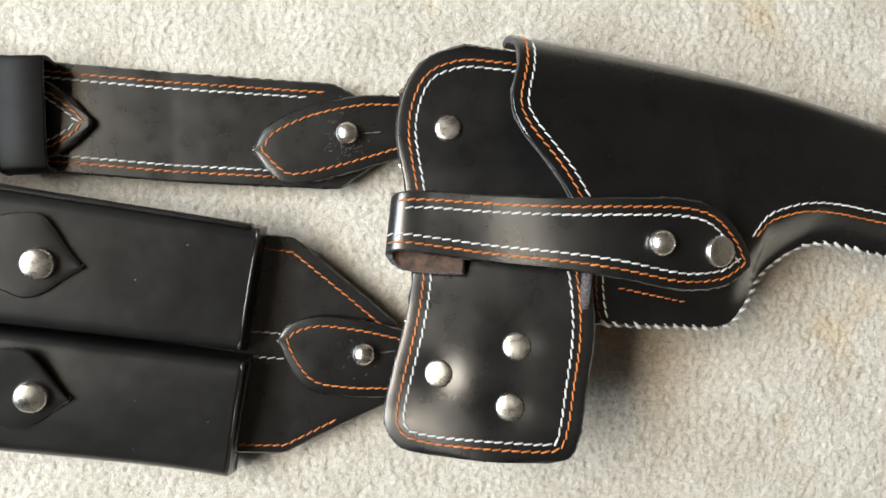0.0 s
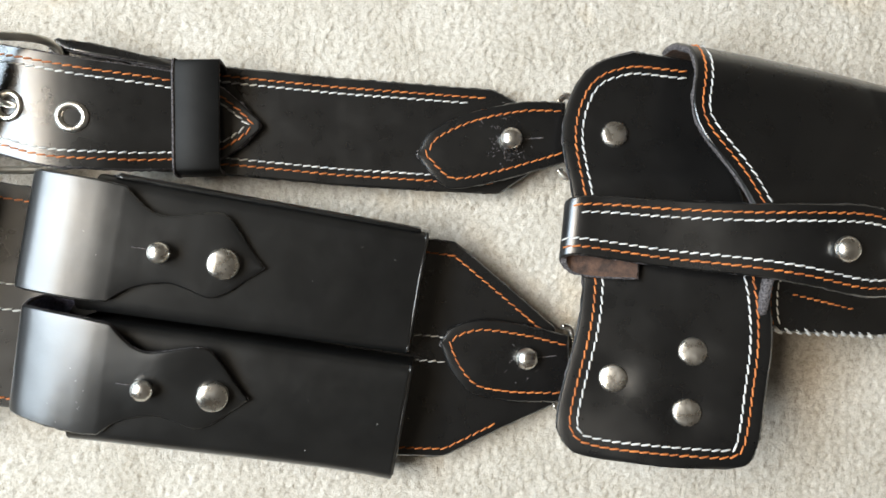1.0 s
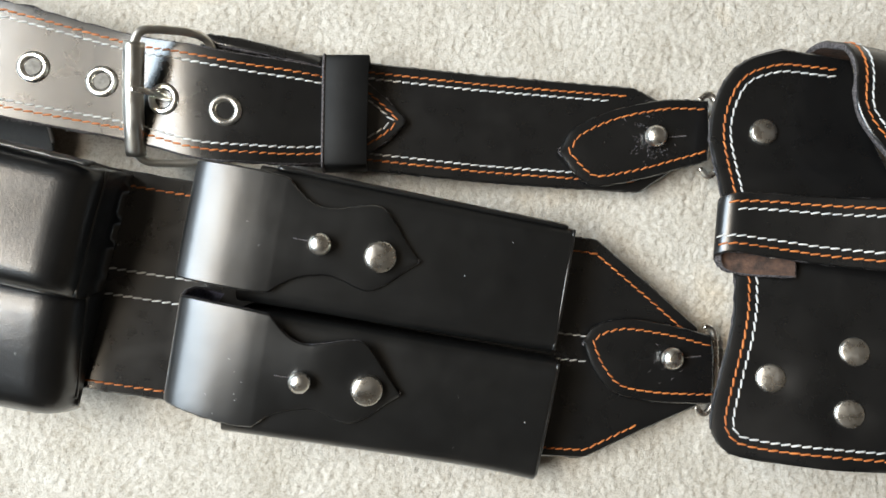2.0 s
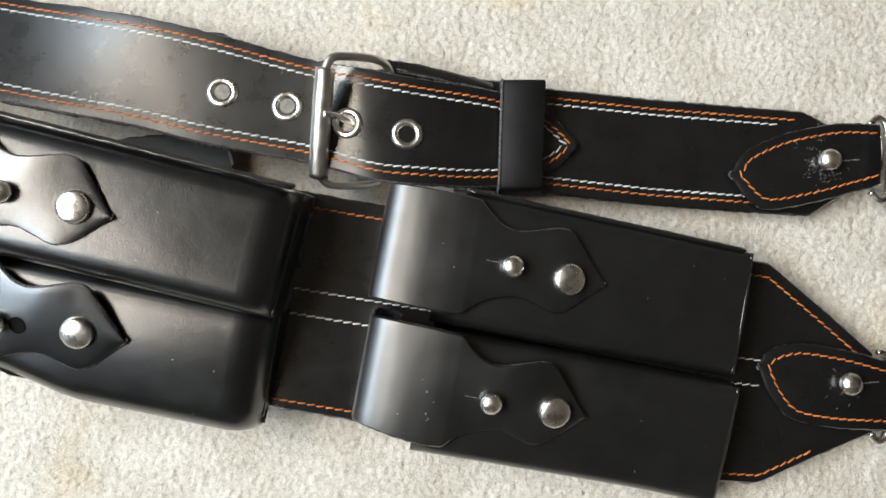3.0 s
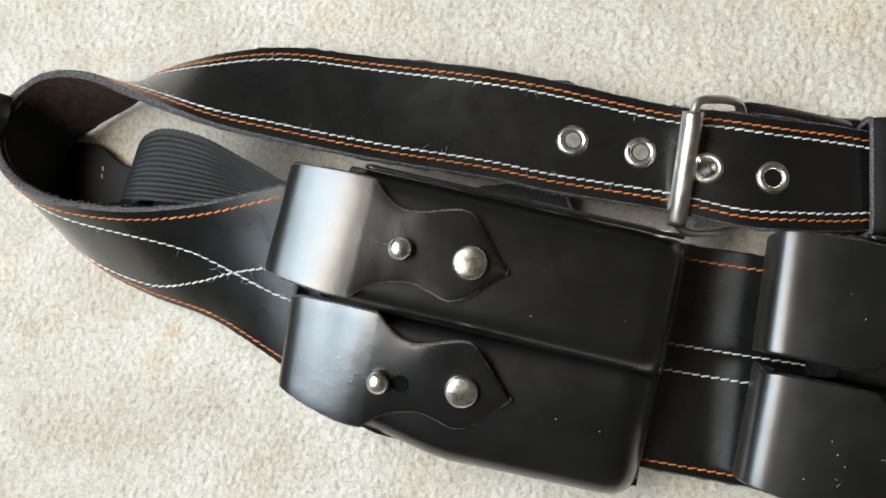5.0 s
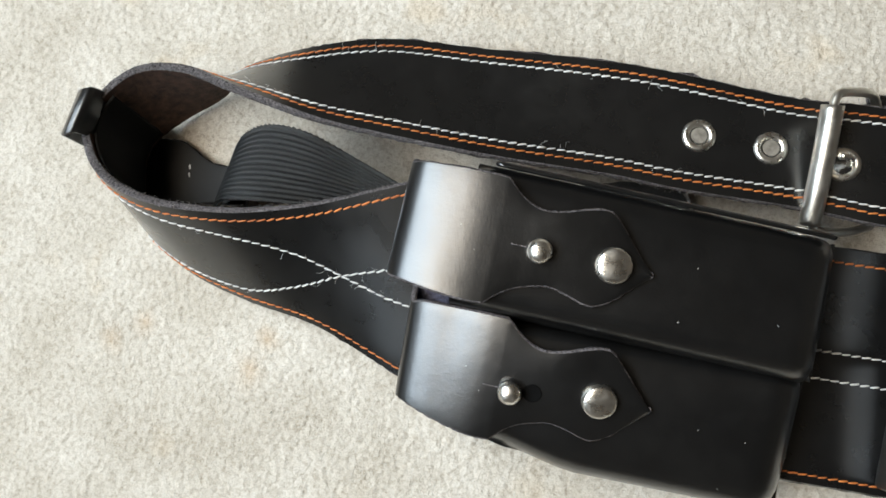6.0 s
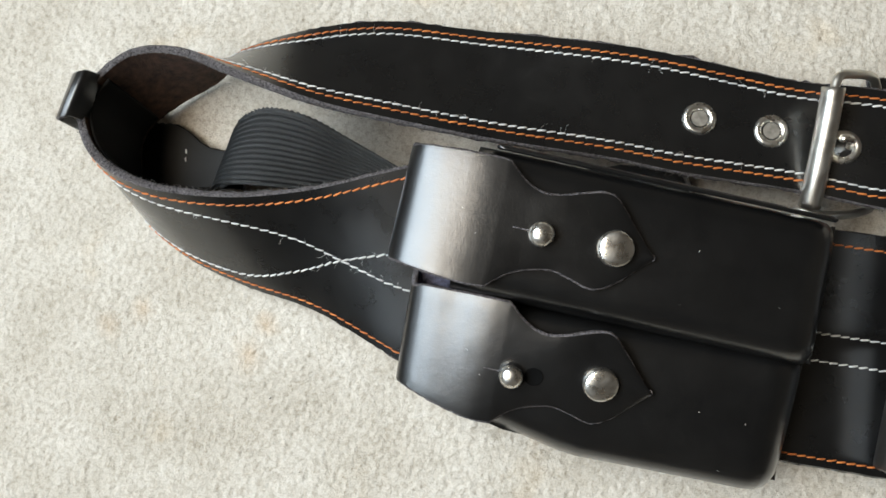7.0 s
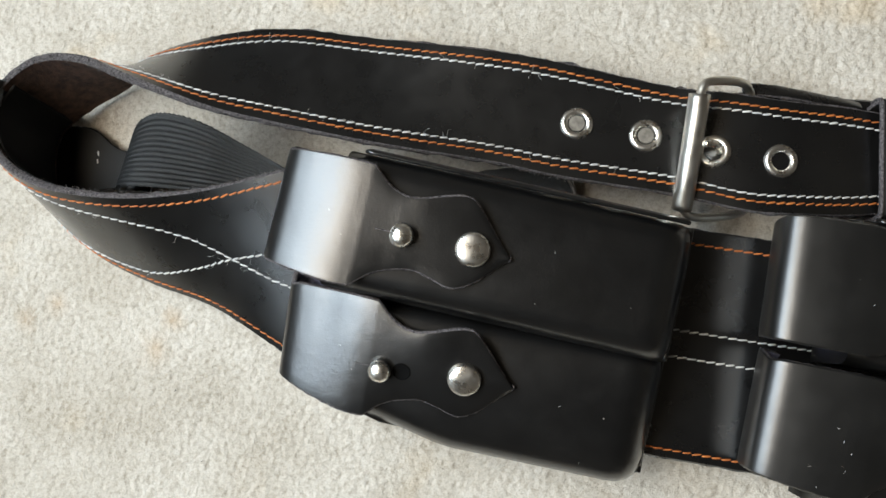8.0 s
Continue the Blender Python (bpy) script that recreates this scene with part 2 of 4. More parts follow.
def stitches(name, row, colour, parent, pitch=0.0037, length=0.0036, r=0.00037, slant=10, label=""):
    """A row of single thread stitches along places with normals, each a small bowed strand."""
    pts, nor = row
    step = np.linalg.norm(np.diff(pts, axis=0), axis=1)
    s = np.concatenate([[0], np.cumsum(step)])
    verts, faces = [], []
    rng = random.Random(int(s[-1] * 1e5) + len(name))
    k = pitch / 2
    while k < s[-1] - pitch / 3:
        c = np.array([np.interp(k, s, pts[:, a]) for a in range(3)])
        ahead = np.array([np.interp(min(k + 0.001, s[-1]), s, pts[:, a]) for a in range(3)])
        back = np.array([np.interp(max(k - 0.001, 0), s, pts[:, a]) for a in range(3)])
        n = np.array([np.interp(k, s, nor[:, a]) for a in range(3)])
        n /= np.linalg.norm(n)
        t = ahead - back
        t -= n * np.dot(t, n)
        t /= max(np.linalg.norm(t), 1e-9)
        b = np.cross(n, t)
        a = radians(slant + rng.uniform(-4, 4))
        t, b = t * math.cos(a) + b * math.sin(a), b * math.cos(a) - t * math.sin(a)
        size, fat = length * rng.uniform(0.92, 1.05), r * rng.uniform(0.88, 1.12)
        start = len(verts)
        for x, w, lift in CAPSULE:
            for q in range(6):
                ang = q * math.pi / 3
                verts.append(c + t * x * size + b * math.cos(ang) * fat * w + n * (math.sin(ang) * fat * w * 0.8 + fat * lift))
        for i in range(len(CAPSULE) - 1):
            for q in range(6):
                e = (q + 1) % 6
                faces.append((start + i * 6 + q, start + i * 6 + e, start + i * 6 + 6 + e, start + i * 6 + 6 + q))
        faces.append(tuple(start + q for q in range(5, -1, -1)))
        faces.append(tuple(start + (len(CAPSULE) - 1) * 6 + q for q in range(6)))
        k += pitch * rng.uniform(0.97, 1.03)
    return put(name, mesh_of(name, verts, faces, [colour]), parent, label)


def slivers(name, places, size, mat, parent, label, seed=1):
    """Tiny flat bits (scuffs, lint) at places with normals, each turned its own way."""
    rng = random.Random(seed)
    verts, faces = [], []
    for p, n in places:
        n = Vector(n).normalized()
        t = n.orthogonal().normalized()
        t.rotate(Matrix.Rotation(rng.uniform(0, 6.28), 3, n))
        s = n.cross(t)
        l, w = size * rng.uniform(0.4, 1.3), size * rng.uniform(0.10, 0.25)
        c = Vector(p) + n * 0.00012
        k = len(verts)
        bend = s * l * rng.uniform(-0.3, 0.3)
        for q in (c - t * l / 2, c - s * w / 2 + bend * 0.5, c + t * l / 2, c + s * w / 2 + bend * 0.5, c + n * w * 0.6 + bend * 0.5):
            verts.append(q)
        faces += [(k, k + 1, k + 4), (k + 1, k + 2, k + 4), (k + 2, k + 3, k + 4), (k + 3, k, k + 4)]
    return put(name, mesh_of(name, verts, faces, [mat]), parent, label)


def scatter(g, centre, spread, count, seed):
    """Places with normals on the grid, strewn round a plan place."""
    rng = random.Random(seed)
    pts = [(rng.gauss(centre[0], spread[0]), rng.gauss(centre[1], spread[1])) for _ in range(count)]
    return list(zip(*on_grid(g, pts)))


def hairs(name, row, count, mat, parent, label, seed=1, reach=(0.0012, 0.0040), thick=0.00005):
    """Loose fibres that stand up from a row of places."""
    rng = random.Random(seed)
    pts, nor = row
    verts, faces = [], []
    for _ in range(count):
        k = rng.randrange(len(pts))
        p, n = Vector(pts[k]), Vector(nor[k]).normalized()
        side = n.orthogonal().normalized()
        side.rotate(Matrix.Rotation(rng.uniform(0, 6.28), 3, n))
        other = n.cross(side)
        l, r = rng.uniform(*reach), thick
        start = len(verts)
        for i in range(5):
            f = i / 4
            c = p + n * l * 0.6 * math.sin(f * 1.9) + side * l * f + other * l * 0.3 * f * f * rng.uniform(-1, 1)
            for q in range(3):
                ang = q * 2.094
                verts.append(c + (n * math.cos(ang) + other * math.sin(ang)) * r)
        for i in range(4):
            for q in range(3):
                e = (q + 1) % 3
                faces.append((start + i * 3 + q, start + i * 3 + e, start + i * 3 + 3 + e, start + i * 3 + 3 + q))
    return put(name, mesh_of(name, verts, faces, [mat]), parent, label)


def lathe(name, profile, at, axis, mat, n=40):
    """A turned piece: profile of (radius, height) round axis at a place."""
    turn = Vector((0, 0, 1)).rotation_difference(Vector(axis)).to_matrix()
    verts, faces = [], []
    for r, z in profile:
        for k in range(n):
            a = 2 * math.pi * k / n
            verts.append(Vector(at) + turn @ Vector((r * math.cos(a), r * math.sin(a), z)))
    for i in range(len(profile) - 1):
        for k in range(n):
            q = (k + 1) % n
            faces.append((i * n + k, i * n + q, (i + 1) * n + q, (i + 1) * n + k))
    if profile[-1][0] > 1e-6:
        faces.append(tuple((len(profile) - 1) * n + k for k in range(n)))
    return mesh_of(name, verts, faces, [mat])


def dome(name, at, axis, r, h, parent, mat=None, label=""):
    """A domed rivet cap with a rolled rim."""
    prof = [(r * 0.94, -0.0012), (r, 0.0), (r, h * 0.22), (r * 0.97, h * 0.42)]
    prof += [(r * math.cos(a), h * (0.42 + 0.58 * math.sin(a) ** 0.9)) for a in np.linspace(0.35, math.pi / 2 - 0.02, 9)]
    return put(name, lathe(name, prof, at, axis, mat or NICKEL), parent, label)


def ball_stud(name, at, axis, r, parent, label=""):
    """A button stud: a ball on a short neck."""
    prof = [(r * 0.62, -0.0006), (r * 0.62, 0.0003)]
    prof += [(r * math.cos(a), 0.0002 + r * 0.55 + r * 0.72 * math.sin(a)) for a in np.linspace(-0.85, math.pi / 2 - 0.02, 12)]
    return put(name, lathe(name, prof, at, axis, NICKEL), parent, label)


def tube(name, points, r, mat, n=60, sides=8, caps=True):
    p = spline(points, n)
    t = np.gradient(p, axis=0)
    t /= np.linalg.norm(t, axis=1, keepdims=True)
    verts, faces = [], []
    up = np.array([0.0, 0.0, 1.0]) if abs(t[0][2]) < 0.9 else np.array([1.0, 0.0, 0.0])
    for i in range(n + 1):
        up = up - t[i] * np.dot(up, t[i])
        up /= np.linalg.norm(up)
        side = np.cross(t[i], up)
        for k in range(sides):
            a = 2 * math.pi * k / sides
            verts.append(p[i] + r * (math.cos(a) * up + math.sin(a) * side))
    for i in range(n):
        for k in range(sides):
            q = (k + 1) % sides
            faces.append((i * sides + k, (i + 1) * sides + k, (i + 1) * sides + q, i * sides + q))
    if caps:
        faces += [tuple(range(sides)), tuple(n * sides + k for k in range(sides - 1, -1, -1))]
    return mesh_of(name, verts, faces, [mat])


def block(name, x0, x1, y0, y1, z0, z1, mat, bevel=0.0, kind="structure", label="", category=""):
    bm = bmesh.new()
    bmesh.ops.create_cube(bm, size=1)
    for v in bm.verts:
        v.co = Vector(((x0 + x1) / 2 + v.co.x * (x1 - x0), (y0 + y1) / 2 + v.co.y * (y1 - y0), (z0 + z1) / 2 + v.co.z * (z1 - z0)))
    if bevel:
        bmesh.ops.bevel(bm, geom=bm.edges[:], offset=bevel, segments=2, affect="EDGES")
    me = bpy.data.meshes.new(name)
    bm.to_mesh(me)
    bm.free()
    me.materials.append(mat)
    return tagged(new(name, me), label, category, "", kind)


# ---- the room ----
block("floor", -1.15, 1.9, -1.9, 1.9, -0.06, -0.0032, CARPET, label="cream short-pile carpet over the floor", category="floor")
# added walls and ceiling, out of view, close the place with a dark surround
pieces = [("wall_north", -1.25, 2.0, 1.9, 2.0, -0.06, 2.45), ("wall_south", -1.25, 2.0, -2.0, -1.9, -0.06, 2.45), ("wall_east", 1.9, 2.0, -1.9, 1.9, -0.06, 2.45)]
for name, *b in pieces:
    block(name, *b, SURROUND, label="unseen wall, dark to keep reflections in the leather low", category="wall")
block("ceiling", -1.25, 2.0, -2.0, 2.0, 2.45, 2.5, SURROUND, label="unseen ceiling, dark to keep reflections in the leather low", category="ceiling")
# the west wall stands round a window opening
WY0, WY1, WZ0, WZ1 = -0.67, 0.87, 0.62, 1.96
for k, b in enumerate(((-1.9, WY0, -0.06, 2.45), (WY1, 1.9, -0.06, 2.45), (WY0, WY1, -0.06, WZ0), (WY0, WY1, WZ1, 2.45))):
    block(f"wall_west_{k + 1}", -1.25, -1.15, *b, SURROUND, label="unseen wall beside the window, dark to keep reflections low", category="wall")
win = thing("window_1", (-1.2, 0.10, WZ0), "white framed window that lets the daylight in", "window", kind="structure")
for name, b in (("window_sill", (-1.25, -1.11, WY0, WY1, WZ0, WZ0 + 0.03)), ("window_frame", (-1.23, -1.18, WY0, WY0 + 0.05, WZ0 + 0.03, WZ1)), ("window_frame", (-1.23, -1.18, WY1 - 0.05, WY1, WZ0 + 0.03, WZ1)), ("window_frame", (-1.23, -1.18, WY0 + 0.05, WY1 - 0.05, WZ1 - 0.05, WZ1)), ("meeting_rail", (-1.23, -1.19, WY0 + 0.05, WY1 - 0.05, 1.40, 1.43))):
    ob = block(name, *b, WOODWORK, 0.004, kind="")
    ob.parent = win
    ob.matrix_parent_inverse = Matrix.Translation(-win.location)


def carpet_pile():
    """The pile near the harness: uneven tufts on a fine sheet."""
    x0, x1, y0, y1, step, cell = -0.66, 0.34, -0.24, 0.26, 0.0010, 0.0024
    xs, ys = np.arange(x0, x1, step), np.arange(y0, y1, step)
    gx, gy = np.meshgrid(xs, ys, indexing="ij")
    rng = np.random.RandomState(7)
    nx, ny = int((x1 - x0) / cell) + 4, int((y1 - y0) / cell) + 4
    jx, jy = rng.rand(nx, ny), rng.rand(nx, ny)
    high = rng.uniform(0.45, 1.0, (nx, ny))
    cx, cy = ((gx - x0) / cell).astype(int) + 1, ((gy - y0) / cell).astype(int) + 1
    px, py = (gx - x0) / cell + 1, (gy - y0) / cell + 1
    z = np.zeros_like(gx)
    for a in (-1, 0, 1):
        for b in (-1, 0, 1):
            i, j = np.clip(cx + a, 0, nx - 1), np.clip(cy + b, 0, ny - 1)
            d2 = (px - i - jx[i, j]) ** 2 + (py - j - jy[i, j]) ** 2
            z = np.maximum(z, high[i, j] * np.sqrt(np.maximum(0, 1 - d2 / 0.62)))
    wave = sum(np.sin(gx * fx + gy * fy + ph) for fx, fy, ph in ((41, 23, 1), (-29, 53, 2), (71, -37, 0.4))) / 3
    z = z * 0.00078 - 0.0013 + rng.normal(0, 0.00018, z.shape) + wave * 0.0005
    n, m = gx.shape
    me = bpy.data.meshes.new("carpet_pile")
    co = np.stack([gx + rng.normal(0, 0.0002, gx.shape), gy + rng.normal(0, 0.0002, gx.shape), z], 2).reshape(-1, 3)
    idx = np.arange(n * m).reshape(n, m)
    f = np.stack([idx[:-1, :-1], idx[1:, :-1], idx[1:, 1:], idx[:-1, 1:]], 2).reshape(-1, 4)
    me.vertices.add(len(co))
    me.vertices.foreach_set("co", co.ravel())
    me.loops.add(f.size)
    me.loops.foreach_set("vertex_index", f.ravel())
    me.polygons.add(len(f))
    me.polygons.foreach_set("loop_start", np.arange(0, f.size, 4))
    me.polygons.foreach_set("use_smooth", np.ones(len(f), bool))
    me.update()
    me.validate()
    me.materials.append(CARPET)
    return tagged(new("carpet_pile", me), "short cream carpet pile of uneven woollen tufts", "carpet", "", "stuff")


carpet_pile()

# ---- the long harness strap: wide panel, loop, billet ----
harness = thing("harness_strap", (-0.25, 0.0, 0.0), "long black leather harness strap, orange and white stitching, on carpet", "strap")
PANEL_LOW = [(-0.0034, -0.0683, 0.0110), (-0.026, -0.0785, 0.0108), (-0.0505, -0.0905, 0.0105), (-0.0520, -0.0908, 0.0105), (-0.075, -0.0895, 0.0125), (-0.14, -0.0805, 0.0155), (-0.22, -0.0680, 0.0208), (-0.245, -0.0640, 0.0240), (-0.30, -0.055, 0.0258), (-0.34, -0.046, 0.025), (-0.374, -0.0365, 0.0215)]
PANEL_HIGH = [(-0.0040, -0.0358, 0.0120), (-0.026, -0.0170, 0.0120), (-0.0466, 0.0000, 0.0120), (-0.0480, 0.0005, 0.0120), (-0.075, 0.0035, 0.0125), (-0.14, 0.0100, 0.016), (-0.2144, 0.0196, 0.0205), (-0.2414, 0.0232, 0.0240), (-0.30, 0.036, 0.034), (-0.34, 0.042, 0.041), (-0.368, 0.0425, 0.0440)]
panel = loft(PANEL_LOW[::-1], PANEL_HIGH[::-1], 150, 16, None, straight)
put("wide_panel", sheet("wide_panel", panel, 0.003), harness, "wide black leather backing panel")
stitches("orange_stitching", edge_row(panel, 0, 0.0035, 0.06, 0.93), ORANGE, harness, label="orange thread stitching")
stitches("orange_stitching", edge_row(panel, 1, 0.0060, 0.06, 0.98), ORANGE, harness, label="orange thread stitching")
for v0, v1 in ((0.435, 0.44), (0.55, 0.555)):
    stitches("white_stitching", along(panel, [(0.02, v0), (0.3, v0), (0.6, v1), (0.86, v1)]), WHITE, harness, label="white thread stitching", length=0.0036, r=0.00036)

LOOP_A = [(-0.3700, 0.0430, 0.0468), (-0.3906, 0.0383, 0.0455), (-0.4210, 0.0322, 0.0425), (-0.4517, 0.0300, 0.0420), (-0.4825, 0.0340, 0.0415), (-0.5026, 0.0450, 0.0405), (-0.5098, 0.0612, 0.0400), (-0.5048, 0.0758, 0.0400), (-0.4896, 0.0872, 0.0400), (-0.4700, 0.0874, 0.0400), (-0.4500, 0.0791, 0.0393), (-0.4200, 0.0675, 0.0365), (-0.3924, 0.0610, 0.0335)]
LOOP_B = [(-0.3780, -0.0364, 0.0225), (-0.3970, -0.0254, 0.0200), (-0.4236, -0.0117, 0.0130), (-0.4546, -0.0017, 0.0080), (-0.4808, 0.0105, 0.0055), (-0.4998, 0.0284, 0.0050), (-0.5045, 0.0560, 0.0040), (-0.4990, 0.0690, 0.0030), (-0.4860, 0.0790, 0.0030), (-0.4720, 0.0875, 0.0035), (-0.4560, 0.0980, 0.0100), (-0.4270, 0.1026, 0.0180), (-0.3949, 0.1048, 0.0200)]
BILLET_A = [(-0.3924, 0.0610, 0.0335), (-0.3507, 0.0533, 0.0290), (-0.3087, 0.0470, 0.0260), (-0.2816, 0.0413, 0.0252), (-0.2381, 0.0345, 0.0236), (-0.2109, 0.0280, 0.0257), (-0.1900, 0.0270, 0.0238), (-0.1710, 0.0274, 0.0190), (-0.1520, 0.0300, 0.0150), (-0.1380, 0.0370, 0.0140), (-0.1285, 0.0465, 0.0135)]
BILLET_B = [(-0.3949, 0.1048, 0.0200), (-0.3560, 0.1000, 0.0200), (-0.3150, 0.0938, 0.0232), (-0.2860, 0.0885, 0.0236), (-0.2405, 0.0778, 0.0228), (-0.2180, 0.0737, 0.0262), (-0.1960, 0.0706, 0.0252), (-0.1700, 0.0686, 0.0205), (-0.1500, 0.0655, 0.0160), (-0.1380, 0.0580, 0.0140), (-0.1285, 0.0485, 0.0135)]
STRAP_A, STRAP_B = LOOP_A + BILLET_A[1:], LOOP_B + BILLET_B[1:]
billet = loft(STRAP_A, STRAP_B, 276, 14)
put("long_strap", sheet("long_strap", billet, 0.0034, (None, None, None), 0.00022, True), harness, "strap turned on edge in a loop, with a pointed billet end")


def knot(k):
    return k / (len(STRAP_A) - 1)


WHITE_ROW = dict(label="white thread stitching", length=0.0036, r=0.00038)
stitches("orange_stitching", edge_row(billet, 0, 0.0042, knot(0.2), knot(5.5)), ORANGE, harness, label="orange thread stitching")
stitches("orange_stitching", edge_row(billet, 1, 0.0035, 0.0, knot(4.8)), ORANGE, harness, label="orange thread stitching")
CROSSING = ((0.0, 0.62), (0.9, 0.60), (1.55, 0.52), (2.2, 0.38), (2.9, 0.27), (3.9, 0.20), (5.4, 0.17)), ((0.0, 0.43), (0.75, 0.44), (1.55, 0.52), (2.2, 0.68), (2.9, 0.83), (3.9, 0.86), (4.8, 0.86))
for k, run in enumerate(CROSSING):
    row = along(billet, [(knot(q), v) for q, v in run])
    stitches("white_stitching", row, WHITE, harness, **WHITE_ROW)
    hairs("loose_threads", row, 22, WHITE, harness, "loose thread ends along the seam", 21 + k)["kind"] = "stuff"
for side in (0, 1):
    stitches("orange_stitching", edge_row(billet, side, 0.0042, knot(8.7), knot(21.65)), ORANGE, harness, label="orange thread stitching")
    white_row = edge_row(billet, side, 0.0070, knot(8.9), knot(21.45))
    stitches("white_stitching", white_row, WHITE, harness, **WHITE_ROW)
    some = edge_row(billet, side, 0.0070, knot(9.5), knot(16.0))
    hairs("loose_threads", some, 26, WHITE, harness, "loose thread ends along the seam", 3 + side)["kind"] = "stuff"


# black lining inside the end of the loop
k0, k1 = int(276 * knot(3.0)), int(276 * knot(7.4))
inner = (billet - normals(billet) * 0.0036)[k0:k1, 1:14]
put("loop_lining", sheet("loop_lining", inner, 0.0012, (MATTE, MATTE, MATTE)), harness, "black leather lining inside the loop")
# fibres frayed out of the raw edge round the loop
raw = normals(billet)
for side, k0, k1, count in ((0, 0.3, 17.5, 1500), (1, 8.5, 17.5, 260)):
    i0, i1 = int(276 * knot(k0)), int(276 * knot(k1))
    rim = [(billet[i, -side] - raw[i, -side] * 0.0034 * f, (billet[i, -side] - billet[i, 1 if side == 0 else -2]) * 150 + raw[i, -side] * (0.5 - f)) for i in range(i0, i1) for f in (0.15, 0.4, 0.65, 0.9)]
    hairs("fraying", list(zip(*rim)), count, FIBRE, harness, "pale fibres frayed out of the cut edge", 11 + side, (0.0004, 0.0013), 0.00006)["kind"] = "stuff"


def eyelet(x, y, filled):
    z, n = on(billet, x, y)
    at = Vector((x, y, z)) - Vector(n) * 0.0004
    prof = [(0.0063, 0.0), (0.0063, 0.0007), (0.0058, 0.0013), (0.0050, 0.0016), (0.0042, 0.0014), (0.0036, 0.0009), (0.0032, -0.0002), (0.0031, -0.0020)]
    ob = put("eyelet", lathe("eyelet", prof[:-1] + [(0.0031, -0.0022), (0.00001, -0.0022)], at, n, NICKEL), harness, "nickel eyelet")
    hole = lathe("eyelet_hole", [(0.0031, 0.0), (0.00001, 0.0001)], at - Vector(n) * (-0.0008 if filled else 0.0008), n, HOLE if filled else FLESH)
    put("eyelet_hole", hole, ob)


for x, y, filled in ((-0.2750, 0.0623, True), (-0.2486, 0.0576, True), (-0.2238, 0.0510, False), (-0.1994, 0.0472, False)):
    eyelet(x, y, filled)

# ---- roller buckle ----
buckle = thing("roller_buckle", (-0.222, 0.051, 0.015), "nickel roller buckle fastened through the strap", "buckle")
WIRE = [(-0.2345, 0.0295, 0.0215), (-0.2320, 0.0272, 0.0200), (-0.2270, 0.0266, 0.0180), (-0.2140, 0.0280, 0.0150), (-0.2085, 0.0330, 0.0145), (-0.2075, 0.0510, 0.0150), (-0.2070, 0.0700, 0.0175), (-0.2090, 0.0762, 0.0205), (-0.2140, 0.0772, 0.0265), (-0.2245, 0.0757, 0.0335), (-0.2295, 0.0738, 0.0360), (-0.2316, 0.0690, 0.0365)]
put("buckle_frame", tube("buckle_frame", WIRE, 0.0017, STEEL, 120, 10), buckle, "bent steel wire frame")
put("roller", tube("roller", [(-0.2315, 0.0700, 0.0362), (-0.2328, 0.0560, 0.0322), (-0.2340, 0.0425, 0.0275), (-0.2350, 0.0293, 0.0215)], 0.0039, STEEL, 20, 20), buckle, "worn steel roller")
put("prong", tube("prong", [(-0.2085, 0.0510, 0.0165), (-0.2200, 0.0510, 0.0230), (-0.2238, 0.0510, 0.0310), (-0.2262, 0.0509, 0.0370), (-0.2308, 0.0508, 0.0392)], 0.0013, NICKEL, 30, 10), buckle, "nickel prong")

# ---- the short buckle strap and its keeper ----
short = thing("buckle_strap", (-0.11, 0.045, 0.0), "short black stitched leather strap that holds the buckle", "strap")
SHORT_LOW = [(-0.2130, 0.0335, 0.0150), (-0.2000, 0.0300, 0.0150), (-0.1700, 0.0280, 0.0130), (-0.1407, 0.0270, 0.0105), (-0.0972, 0.0238, 0.0085), (-0.0600, 0.0222, 0.0080), (-0.0290, 0.0212, 0.0080), (-0.0277, 0.0215, 0.0080), (-0.0140, 0.0310, 0.0080)]
SHORT_HIGH = [(-0.2130, 0.0760, 0.0170), (-0.2000, 0.0772, 0.0165), (-0.1700, 0.0748, 0.0130), (-0.1418, 0.0722, 0.0105), (-0.0981, 0.0694, 0.0085), (-0.0620, 0.0677, 0.0080), (-0.0318, 0.0662, 0.0080), (-0.0306, 0.0659, 0.0080), (-0.0140, 0.0570, 0.0080)]
short_g = loft(SHORT_LOW, SHORT_HIGH, 120, 12, None, straight)
put("strap_body", sheet("strap_body", short_g, 0.003), short)
for side in (0, 1):
    stitches("orange_stitching", edge_row(short_g, side, 0.0042, 0.30, 0.90), ORANGE, short, label="orange thread stitching")
    stitches("white_stitching", edge_row(short_g, side, 0.0068, 0.30, 0.86), WHITE, short, label="white thread stitching", length=0.0036, r=0.00038)
under = loft([(-0.2100, 0.0760, 0.0180), (-0.1980, 0.0745, 0.0190), (-0.1750, 0.0715, 0.0165), (-0.1640, 0.0700, 0.0150)], [(-0.2100, 0.0800, 0.0180), (-0.1980, 0.0795, 0.0165), (-0.1750, 0.0755, 0.0140), (-0.1640, 0.0735, 0.0120)], 20, 4)
put("folded_end", sheet("folded_end", under, 0.0025), short, "strap end folded round the buckle bar")


